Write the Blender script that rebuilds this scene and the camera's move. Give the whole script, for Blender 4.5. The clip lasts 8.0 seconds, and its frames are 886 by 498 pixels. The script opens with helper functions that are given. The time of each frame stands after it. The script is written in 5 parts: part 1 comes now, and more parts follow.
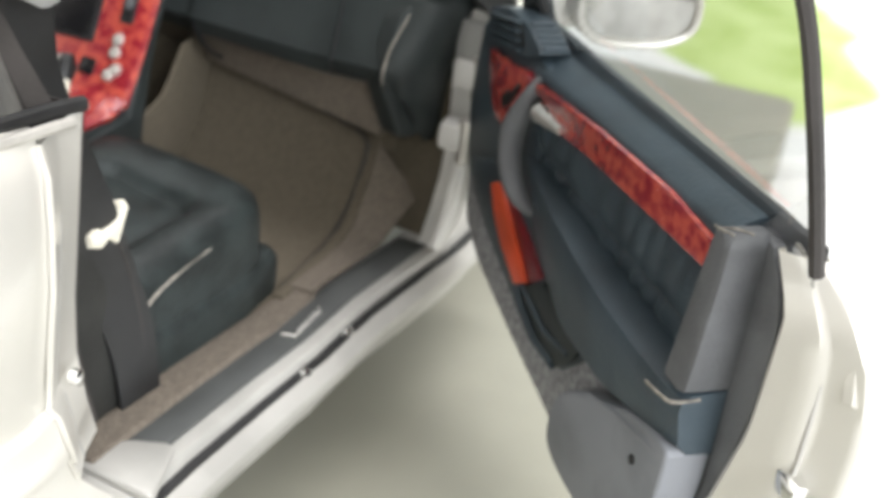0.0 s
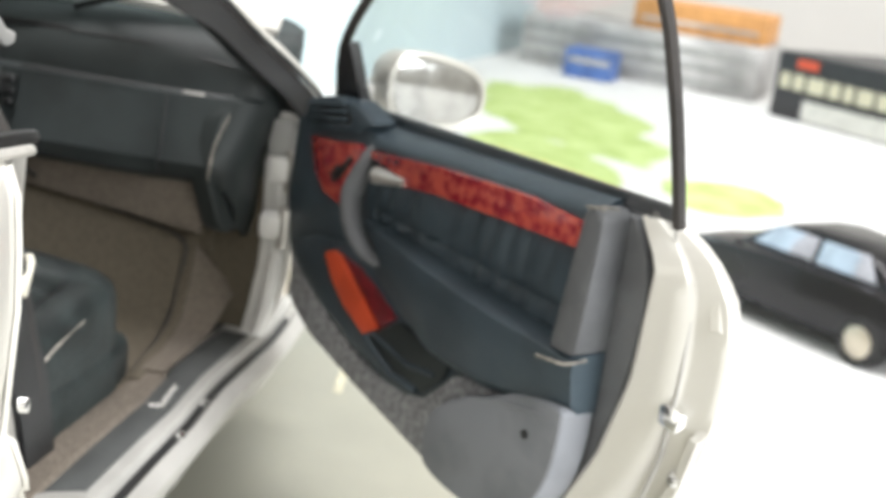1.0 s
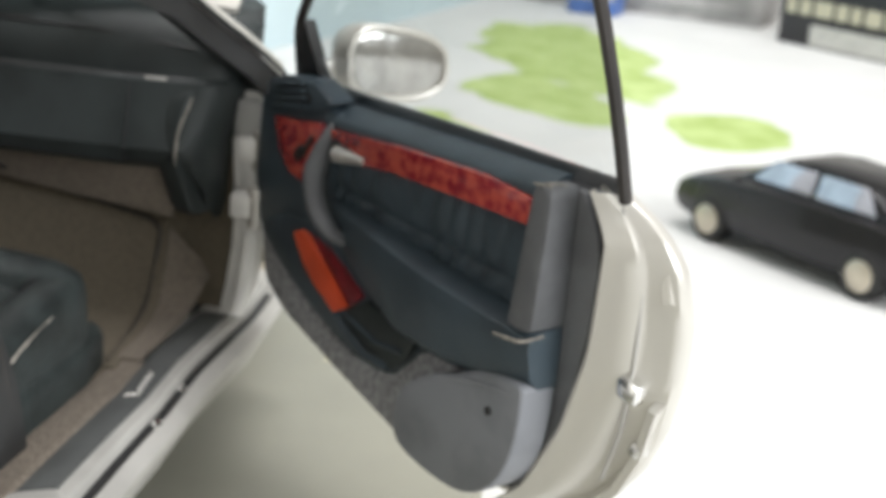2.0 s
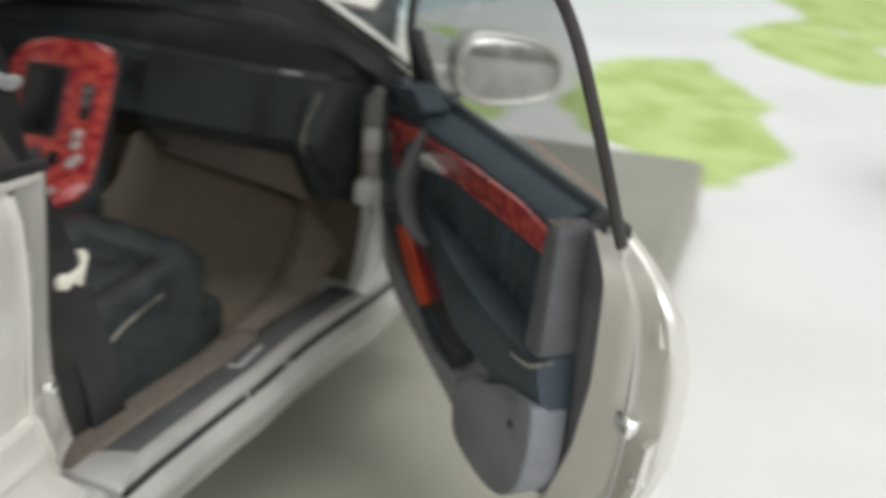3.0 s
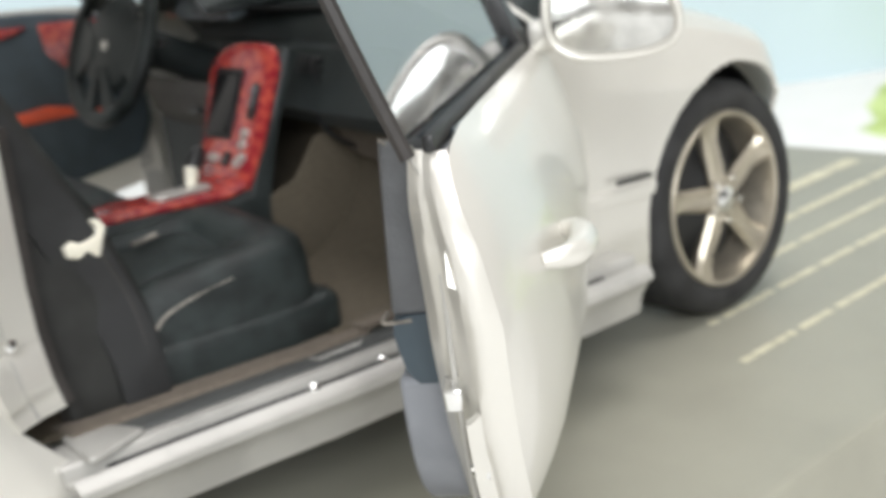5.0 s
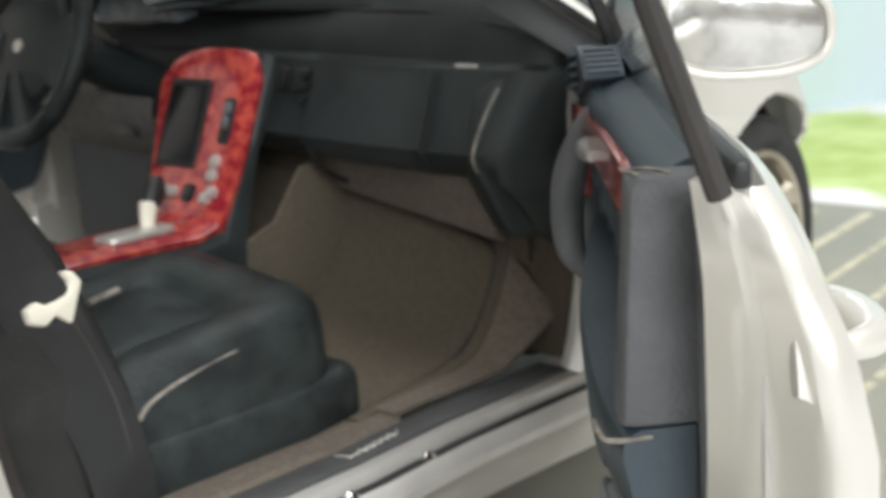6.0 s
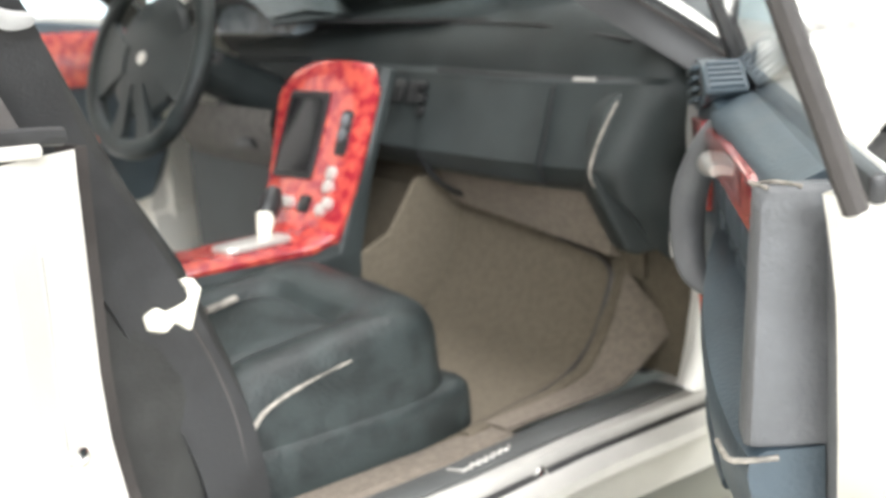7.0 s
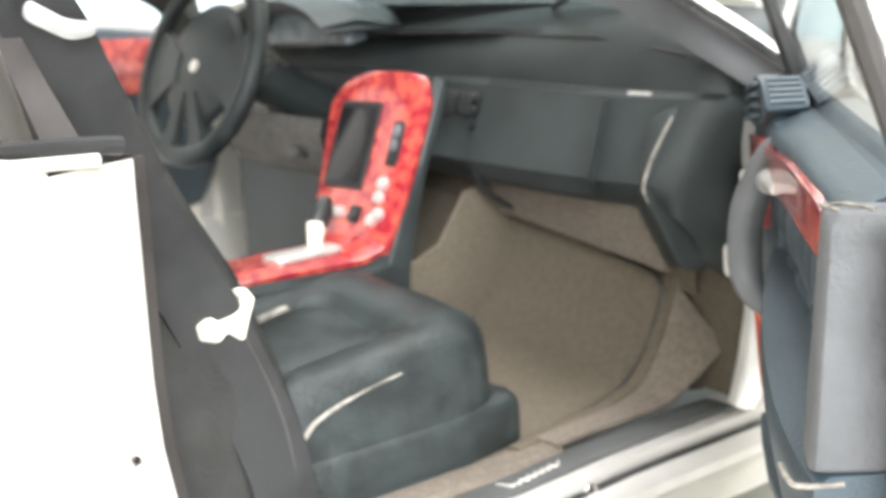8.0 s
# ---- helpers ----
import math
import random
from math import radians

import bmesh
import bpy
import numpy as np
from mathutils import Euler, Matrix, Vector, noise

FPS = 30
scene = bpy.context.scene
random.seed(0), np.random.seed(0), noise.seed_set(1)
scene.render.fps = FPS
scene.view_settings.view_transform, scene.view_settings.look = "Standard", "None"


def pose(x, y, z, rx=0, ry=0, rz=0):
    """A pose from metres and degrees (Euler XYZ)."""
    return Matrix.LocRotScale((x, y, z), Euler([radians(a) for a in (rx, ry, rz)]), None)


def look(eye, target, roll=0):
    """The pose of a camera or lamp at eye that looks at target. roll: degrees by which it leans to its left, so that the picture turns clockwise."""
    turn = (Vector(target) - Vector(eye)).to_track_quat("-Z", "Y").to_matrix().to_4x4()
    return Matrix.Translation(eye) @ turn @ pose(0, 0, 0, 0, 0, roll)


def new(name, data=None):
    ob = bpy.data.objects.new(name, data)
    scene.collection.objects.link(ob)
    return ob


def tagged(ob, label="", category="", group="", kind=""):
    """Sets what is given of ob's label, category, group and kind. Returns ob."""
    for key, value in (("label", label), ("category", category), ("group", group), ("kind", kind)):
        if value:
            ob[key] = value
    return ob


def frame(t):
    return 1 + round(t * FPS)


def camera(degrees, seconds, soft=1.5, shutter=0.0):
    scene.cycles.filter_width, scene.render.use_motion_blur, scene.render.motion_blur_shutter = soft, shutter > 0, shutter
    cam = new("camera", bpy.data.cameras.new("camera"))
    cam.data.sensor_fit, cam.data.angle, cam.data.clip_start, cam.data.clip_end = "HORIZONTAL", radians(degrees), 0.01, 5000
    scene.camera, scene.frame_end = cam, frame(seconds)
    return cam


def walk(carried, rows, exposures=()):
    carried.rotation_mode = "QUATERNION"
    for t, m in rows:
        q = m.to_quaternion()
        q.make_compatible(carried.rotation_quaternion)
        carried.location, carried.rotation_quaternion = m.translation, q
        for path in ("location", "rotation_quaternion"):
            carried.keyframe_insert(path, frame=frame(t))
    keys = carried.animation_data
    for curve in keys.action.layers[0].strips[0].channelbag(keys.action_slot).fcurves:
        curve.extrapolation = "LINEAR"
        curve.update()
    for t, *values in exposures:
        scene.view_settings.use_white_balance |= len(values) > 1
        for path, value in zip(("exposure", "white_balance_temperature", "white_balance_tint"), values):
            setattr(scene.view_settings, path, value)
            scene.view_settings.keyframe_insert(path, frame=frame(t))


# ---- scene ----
K = 1 / 18  # the car is a 1:18 model; lengths below are in full-size metres, fitted to the camera's view
cam = camera(37.0, 8.0, soft=3.0, shutter=0.5)
cam.data.dof.use_dof, cam.data.dof.focus_distance, cam.data.dof.aperture_fstop = True, 0.075, 85.0
PATH = [
    (0, (-1.373, -0.758, 1.594), (-0.517, -0.518, 1.136), 8.20),
    (0.5, (-1.757, -0.470, 1.356), (-0.803, -0.404, 1.063), 10.63),
    (1, (-1.829, -0.445, 1.307), (-0.862, -0.446, 1.054), 8.09),
    (1.5, (-1.818, -0.491, 1.290), (-0.855, -0.499, 1.023), 6.11),
    (1.6, (-1.828, -0.512, 1.316), (-0.869, -0.520, 1.036), 5.67),
    (2.8, (-1.735, -0.804, 1.533), (-0.812, -0.670, 1.172), 2.76),
    (3, (-1.796, -1.064, 1.648), (-0.904, -0.814, 1.271), 3.61),
    (3.5, (-1.574, -1.550, 1.786), (-0.833, -0.987, 1.420), 2.38),
    (3.6, (-1.452, -1.679, 1.746), (-0.759, -1.051, 1.391), 1.23),
    (3.8, (-1.247, -1.889, 1.753), (-0.623, -1.187, 1.409), -0.98),
    (4, (-1.042, -2.112, 1.737), (-0.483, -1.358, 1.392), -2.63),
    (4.3, (-0.989, -2.247, 1.618), (-0.423, -1.490, 1.293), -3.07),
    (4.5, (-1.050, -2.288, 1.579), (-0.466, -1.541, 1.261), -3.84),
    (4.7, (-0.996, -2.253, 1.377), (-0.403, -1.501, 1.091), -6.41),
    (5.8, (-0.705, -1.365, 1.127), (0.029, -0.745, 0.850), -4.92),
    (6, (-0.777, -1.300, 1.130), (-0.033, -0.686, 0.866), -4.24),
    (6.5, (-0.820, -1.308, 1.168), (-0.109, -0.650, 0.922), -4.69),
    (7, (-0.780, -1.282, 1.123), (-0.085, -0.606, 0.877), -4.48),
    (7.5, (-0.797, -1.257, 1.129), (-0.098, -0.587, 0.880), -3.93),
    (8, (-0.787, -1.258, 1.130), (-0.111, -0.561, 0.892), -3.97),
]
walk(cam, [(t, look(Vector(e) * K, Vector(g) * K, r)) for t, e, g, r in PATH],
     exposures=[(0.0, 0.62), (0.5, 0.76), (1.0, 0.72), (1.7, 0.36), (2.8, -0.25), (3.0, -0.3), (3.5, 0.05), (4.7, 0.1), (5.8, -0.05), (6.0, 0.1), (6.5, 1.06), (7.0, 1.54), (7.5, 1.8), (8.0, 1.8)])

# ---------------------------------------------------------------- light
world = bpy.data.worlds.new("daylight")
scene.world = world
world.use_nodes = True
bg = world.node_tree.nodes["Background"]
sky = world.node_tree.nodes.new("ShaderNodeTexSky")
sky.sky_type, sky.sun_disc, sky.sun_elevation, sky.sun_rotation = "NISHITA", False, radians(50), radians(200)
world.node_tree.links.new(sky.outputs[0], bg.inputs[0])
bg.inputs[1].default_value = 0.08


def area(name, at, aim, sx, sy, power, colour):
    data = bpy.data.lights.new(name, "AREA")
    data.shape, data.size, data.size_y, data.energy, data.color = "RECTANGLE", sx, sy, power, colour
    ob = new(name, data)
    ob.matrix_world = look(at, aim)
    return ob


# Two added fill lamps, one from the side and one from above; neither source is seen.
area("added_side_light", (-1.03, -1.56, 0.95), (0.05, 0.0, 0.0), 1.2, 0.95, 36, (0.955, 0.975, 1.0))
area("added_top_light", (0.25, -0.1, 1.45), (0.05, 0.0, 0.0), 1.2, 0.7, 16, (0.99, 0.97, 0.985))


# ---------------------------------------------------------------- helpers
ORG = {}
SHAPE = []
BODY = []


def part(name, bm, material, parent=None, label="", sharp=38, flat=False):
    """Links a bmesh, given in full-size metres, as one mesh under its parent."""
    org = ORG.get(parent.name, Vector()) if parent else Vector()
    bmesh.ops.recalc_face_normals(bm, faces=bm.faces[:])
    for x in (-0.3, 0.0, 0.2, 0.4, 0.6, 1.0, 1.3) if BODY else ():  # so that long parts can follow the body's warp
        bmesh.ops.bisect_plane(bm, geom=bm.verts[:] + bm.edges[:] + bm.faces[:], plane_co=(x, 0, 0), plane_no=(1, 0, 0))
    for fn in SHAPE + BODY:
        for v in bm.verts:
            v.co = fn(v.co)
    bmesh.ops.transform(bm, matrix=Matrix.Scale(K, 4) @ Matrix.Translation(-org), verts=bm.verts[:])
    me = bpy.data.meshes.new(name)
    bm.to_mesh(me)
    bm.free()
    me.materials.append(material)
    if not flat:
        me.shade_smooth()
        me.set_sharp_from_angle(angle=radians(sharp))
    ob = new(name, me)
    if parent:
        ob.parent = parent
    ORG[ob.name] = org
    if label:
        ob["label"] = label
    return ob


def holder(name, at, parent=None):
    ob = new(name)
    ob.empty_display_size = 0.01
    o = ORG.get(parent.name, Vector()) if parent else Vector()
    ob.location = (Vector(at) - o) * K
    if parent:
        ob.parent = parent
    ORG[ob.name] = Vector(at)
    return ob


def curve(pts, n=6, closed=False):
    """Catmull-Rom through the points, n steps for each span."""
    p = [Vector(q) for q in pts]
    m = len(p)
    out = []
    for i in range(m if closed else m - 1):
        a, b, c, d = (p[(i - 1) % m], p[i], p[(i + 1) % m], p[(i + 2) % m]) if closed else (p[max(i - 1, 0)], p[i], p[i + 1], p[min(i + 2, m - 1)])
        for k in range(n):
            t = k / n
            out.append(0.5 * (2 * b + (c - a) * t + (2 * a - 5 * b + 4 * c - d) * t * t + (3 * b - a - 3 * c + d) * t ** 3))
    if not closed:
        out.append(p[-1])
    return out


def rounded(pts, r, n=3):
    """A closed outline with its corners cut round."""
    p = [Vector(q) for q in pts]
    out = []
    for i, b in enumerate(p):
        a, c = p[i - 1], p[(i + 1) % len(p)]
        ra, rc = min(r, (a - b).length * 0.45), min(r, (c - b).length * 0.45)
        s, e = b + (a - b).normalized() * ra, b + (c - b).normalized() * rc
        for k in range(n + 1):
            t = k / n
            out.append((1 - t) ** 2 * s + 2 * t * (1 - t) * b + t * t * e)
    return out


def loft(rows, closed=False, caps=False):
    bm = bmesh.new()
    g = [[bm.verts.new(v) for v in r] for r in rows]
    n = len(g[0])
    for a, b in zip(g, g[1:]):
        for j in range(n if closed else n - 1):
            k = (j + 1) % n
            bm.faces.new((a[j], a[k], b[k], b[j]))
    if caps:
        bm.faces.new(g[0])
        bm.faces.new(g[-1][::-1])
    return bm


def sheet(rows, t, closed=False):
    bm = loft(rows, closed)
    bmesh.ops.recalc_face_normals(bm, faces=bm.faces[:])
    bmesh.ops.solidify(bm, geom=bm.faces[:], thickness=t)
    return bm


def bevel(bm, r, seg=2, angle=35):
    es = [e for e in bm.edges if len(e.link_faces) == 2 and e.calc_face_angle(0) > radians(angle)]
    if es:
        bmesh.ops.bevel(bm, geom=es, offset=r, segments=seg, profile=0.5, affect="EDGES", clamp_overlap=True)
    return bm


def prism(pts, vec, r=0.0, seg=2):
    bm = bmesh.new()
    vec = Vector(vec)
    a = [bm.verts.new(v) for v in pts]
    b = [bm.verts.new(Vector(v) + vec) for v in pts]
    n = len(a)
    bm.faces.new(a)
    bm.faces.new(b[::-1])
    for i in range(n):
        bm.faces.new((a[i], b[i], b[(i + 1) % n], a[(i + 1) % n]))
    bmesh.ops.recalc_face_normals(bm, faces=bm.faces[:])
    if r:
        bevel(bm, r, seg)
    return bm


def block(lo, hi, r=0.0, seg=2):
    x0, y0, z0 = lo
    x1, y1, z1 = hi
    return prism([(x0, y0, z0), (x1, y0, z0), (x1, y1, z0), (x0, y1, z0)], (0, 0, z1 - z0), r, seg)


def tube(pts, r, n=10, closed=False, squash=1.0):
    p = [Vector(q) for q in pts]
    rows = []
    m = len(p)
    up = None
    for i, q in enumerate(p):
        d = (p[(i + 1) % m] - p[i - 1]) if closed else (p[min(i + 1, m - 1)] - p[max(i - 1, 0)])
        d.normalize()
        if up is None:
            up = d.orthogonal().normalized()
        up = (up - d * up.dot(d)).normalized()
        s = d.cross(up)
        rr = r[i] if isinstance(r, (list, tuple)) else r
        rows.append([q + (up * math.cos(2 * math.pi * k / n) * squash + s * math.sin(2 * math.pi * k / n)) * rr for k in range(n)])
    if closed:
        rows.append(rows[0])
        bm = loft(rows, True)
        bmesh.ops.remove_doubles(bm, verts=bm.verts[:], dist=1e-5)
        return bm
    return loft(rows, True, True)


def disc_solid(at, axis, profile, n=32):
    """A body of revolution: profile rows of (distance along the axis, radius)."""
    axis = Vector(axis).normalized()
    u = axis.orthogonal().normalized()
    w = axis.cross(u)
    return loft([[Vector(at) + axis * d + (u * math.cos(2 * math.pi * k / n) + w * math.sin(2 * math.pi * k / n)) * r for k in range(n)]
                 for d, r in profile], True, True)


def ring(at, axis, profile, n=32):
    """A body of revolution with an open middle: profile is a closed loop of (distance, radius)."""
    axis = Vector(axis).normalized()
    u = axis.orthogonal().normalized()
    w = axis.cross(u)
    rows = [[Vector(at) + axis * d + (u * math.cos(2 * math.pi * k / n) + w * math.sin(2 * math.pi * k / n)) * r for k in range(n)] for d, r in profile]
    bm = loft(rows + [rows[0]], True)
    bmesh.ops.remove_doubles(bm, verts=bm.verts[:], dist=1e-6)
    return bm


def join(*bms):
    out = bmesh.new()
    for b in bms:
        me = bpy.data.meshes.new("tmp")
        b.to_mesh(me)
        out.from_mesh(me)
        b.free()
        bpy.data.meshes.remove(me)
    return out


# ---------------------------------------------------------------- materials
def mat(name, base, rough=0.5, metal=0.0, var=0.12, size=0.1, grain=0.004, bump=0.1, coat=0.0, second=None, mixpos=(0.4, 0.6), spec=0.5):
    """Colour with large-scale variation of the given size and fine grain relief, sizes in full-size metres."""
    m = bpy.data.materials.new(name)
    m.use_nodes = True
    nt = m.node_tree
    p = nt.nodes["Principled BSDF"]
    tc = nt.nodes.new("ShaderNodeTexCoord")
    big = nt.nodes.new("ShaderNodeTexNoise")
    big.inputs["Scale"].default_value, big.inputs["Detail"].default_value = 1 / (size * K), 4
    ramp = nt.nodes.new("ShaderNodeValToRGB")
    e = ramp.color_ramp.elements
    e[0].position, e[1].position = mixpos
    lo = second or tuple(c * (1 - var) for c in base)
    hi = base if second else tuple(min(1, c * (1 + var)) for c in base)
    e[0].color, e[1].color = (*lo, 1), (*hi, 1)
    fine = nt.nodes.new("ShaderNodeTexNoise")
    fine.inputs["Scale"].default_value, fine.inputs["Detail"].default_value = 1 / (grain * K), 3
    bp = nt.nodes.new("ShaderNodeBump")
    bp.inputs["Strength"].default_value, bp.inputs["Distance"].default_value = bump, grain * K
    rr = nt.nodes.new("ShaderNodeMapRange")
    rr.inputs["To Min"].default_value, rr.inputs["To Max"].default_value = max(0, rough - 0.08), min(1, rough + 0.08)
    L = nt.links.new
    L(tc.outputs["Object"], big.inputs["Vector"]), L(tc.outputs["Object"], fine.inputs["Vector"])
    L(big.outputs["Fac"], ramp.inputs[0]), L(ramp.outputs[0], p.inputs["Base Color"])
    L(fine.outputs["Fac"], bp.inputs["Height"]), L(bp.outputs[0], p.inputs["Normal"])
    L(big.outputs["Fac"], rr.inputs["Value"]), L(rr.outputs[0], p.inputs["Roughness"])
    p.inputs["Metallic"].default_value = metal
    p.inputs["Coat Weight"].default_value = coat
    p.inputs["Coat Roughness"].default_value = 0.08
    p.inputs["Specular IOR Level"].default_value = spec
    return m


def clear(name, tint, rough=0.02, gloss=0.35, least=0.05):
    """Thin clear plastic: mostly let through, with a glossy share at grazing angles."""
    m = bpy.data.materials.new(name)
    m.use_nodes = True
    nt = m.node_tree
    out = nt.nodes["Material Output"]
    nt.nodes.remove(nt.nodes["Principled BSDF"])
    tr = nt.nodes.new("ShaderNodeBsdfTransparent")
    tr.inputs[0].default_value = (*tint, 1)
    gl = nt.nodes.new("ShaderNodeBsdfGlossy")
    gl.inputs["Roughness"].default_value = rough
    lw = nt.nodes.new("ShaderNodeLayerWeight")
    lw.inputs[0].default_value = 0.25
    fr = nt.nodes.new("ShaderNodeMath")
    fr.operation = "MULTIPLY_ADD"
    fr.inputs[1].default_value, fr.inputs[2].default_value = gloss, least
    nt.links.new(lw.outputs["Facing"], fr.inputs[0])
    mx = nt.nodes.new("ShaderNodeMixShader")
    nt.links.new(fr.outputs[0], mx.inputs[0])
    nt.links.new(tr.outputs[0], mx.inputs[1]), nt.links.new(gl.outputs[0], mx.inputs[2])
    nt.links.new(mx.outputs[0], out.inputs[0])
    return m


PAINT = mat("silver_paint", (0.70, 0.68, 0.625), 0.34, 0.35, 0.04, 0.6, 0.003, 0.05, 0.5)
# The same silver, darkened: shade on sill and rim step is in the colour.
PAINT_SHADED = mat("silver_paint_matt_shaded", (0.48, 0.47, 0.44), 0.42, 0.25, 0.08, 0.15, 0.004, 0.12)
# The same silver, lightened: the light on the front jamb is painted in.
PAINT_LIT = mat("silver_paint_lit", (0.80, 0.79, 0.76), 0.3, 0.1, 0.05, 0.15, 0.004, 0.08)
JAMB = mat("grey_primed_metal", (0.34, 0.34, 0.33), 0.45, 0.3, 0.1, 0.15, 0.004, 0.1)
BLACK = mat("black_trim", (0.016, 0.0165, 0.017), 0.42, 0, 0.25, 0.1, 0.004, 0.15)
SEAL = mat("brown_black_rubber", (0.034, 0.030, 0.028), 0.5, 0, 0.2, 0.1, 0.005, 0.2)
FLANKBLACK = mat("worn_black_cover", (0.018, 0.0185, 0.017), 0.5, 0, 0.25, 0.1, 0.006, 0.25)
LEATHER = mat("dark_green_grey_leather", (0.020, 0.026, 0.0255), 0.48, 0, 0.30, 0.07, 0.007, 0.32, spec=0.36)
DASH = mat("dark_dash_plastic", (0.026, 0.032, 0.032), 0.48, 0, 0.15, 0.12, 0.005, 0.2, spec=0.36)
DOORBLUE = mat("blue_grey_door_vinyl", (0.039, 0.057, 0.071), 0.44, 0, 0.15, 0.12, 0.006, 0.2)
DOORGREY = mat("grey_door_plastic", (0.21, 0.22, 0.24), 0.5, 0, 0.12, 0.12, 0.005, 0.15)
PADGREY = mat("slate_door_edge", (0.110, 0.114, 0.120), 0.5, 0, 0.15, 0.1, 0.006, 0.25)
FELT = mat("mottled_grey_felt", (0.30, 0.30, 0.31), 0.9, 0, 0.3, 0.012, 0.006, 0.5)
CARPET = mat("tan_flocked_carpet", (0.102, 0.085, 0.060), 0.95, 0, 0.10, 0.012, 0.007, 0.6)
CARPET2 = mat("grey_brown_carpet_edge", (0.150, 0.126, 0.100), 0.95, 0, 0.12, 0.012, 0.008, 0.8)
CREASE = mat("worn_blue_leather", (0.10, 0.125, 0.145), 0.6, 0, 0.3, 0.02, 0.006, 0.2)
BOLSTER = mat("grey_brown_bolster", (0.115, 0.108, 0.098), 0.9, 0, 0.15, 0.02, 0.007, 0.4)
BURL = mat("red_burl_wood", (0.52, 0.080, 0.055), 0.24, 0, 0.2, 0.024, 0.008, 0.08, 0.8, (0.27, 0.014, 0.026), (0.40, 0.60))
REDBRIGHT = mat("orange_red_plastic", (0.66, 0.085, 0.03), 0.35, 0, 0.1, 0.08, 0.006, 0.08)
REDDARK = mat("deep_red_plastic", (0.16, 0.008, 0.014), 0.35, 0, 0.2, 0.03, 0.006, 0.08)
CHROME = mat("chrome", (0.86, 0.86, 0.85), 0.16, 1.0, 0.05, 0.1, 0.006, 0.04)
SILVER = mat("silver_plastic", (0.62, 0.60, 0.56), 0.35, 0.6, 0.1, 0.05, 0.006, 0.1)
MIRROR = mat("mirror_glass", (0.62, 0.62, 0.60), 0.16, 1.0, 0.1, 0.05, 0.02, 0.03)
STEEL = mat("brushed_sill_plate", (0.085, 0.09, 0.088), 0.5, 0.2, 0.1, 0.1, 0.004, 0.12)
RUBBER = mat("tyre_rubber", (0.022, 0.022, 0.022), 0.7, 0, 0.3, 0.08, 0.006, 0.3)
RIM = mat("silver_alloy", (0.54, 0.49, 0.40), 0.32, 0.8, 0.1, 0.1, 0.005, 0.08)
CREAM = mat("cream_bright_plastic", (0.78, 0.74, 0.62), 0.5, 0, 0.06, 0.1, 0.006, 0.1)
GLASS = clear("clear_window_plastic", (0.90, 0.91, 0.90))
DOORGLASS = clear("hazy_door_window_plastic", (0.93, 0.94, 0.93), 0.06, 0.95, 0.04)
SMOKE = clear("smoked_window_plastic", (0.74, 0.66, 0.62), 0.03, 0.6, 0.20)
WORN_LIT = mat("worn_lit_edge", (0.24, 0.22, 0.19), 0.6, 0, 0.4, 0.02, 0.006, 0.2)
INK = mat("pale_print", (0.62, 0.59, 0.44), 0.6, 0, 0.1, 0.02, 0.006, 0.05)
SCREEN = mat("black_screen", (0.012, 0.012, 0.013), 0.2, 0, 0.2, 0.05, 0.006, 0.03)
BASE = mat("grey_green_plinth", (0.315, 0.308, 0.25), 0.5, 0, 0.06, 0.5, 0.006, 0.12)
WALL = mat("pale_blue_paint", (0.58, 0.70, 0.735), 0.7, 0, 0.05, 3.0, 0.03, 0.1)

# ---------------------------------------------------------------- setting
TZ = -0.32  # the table lies under a thin display plinth


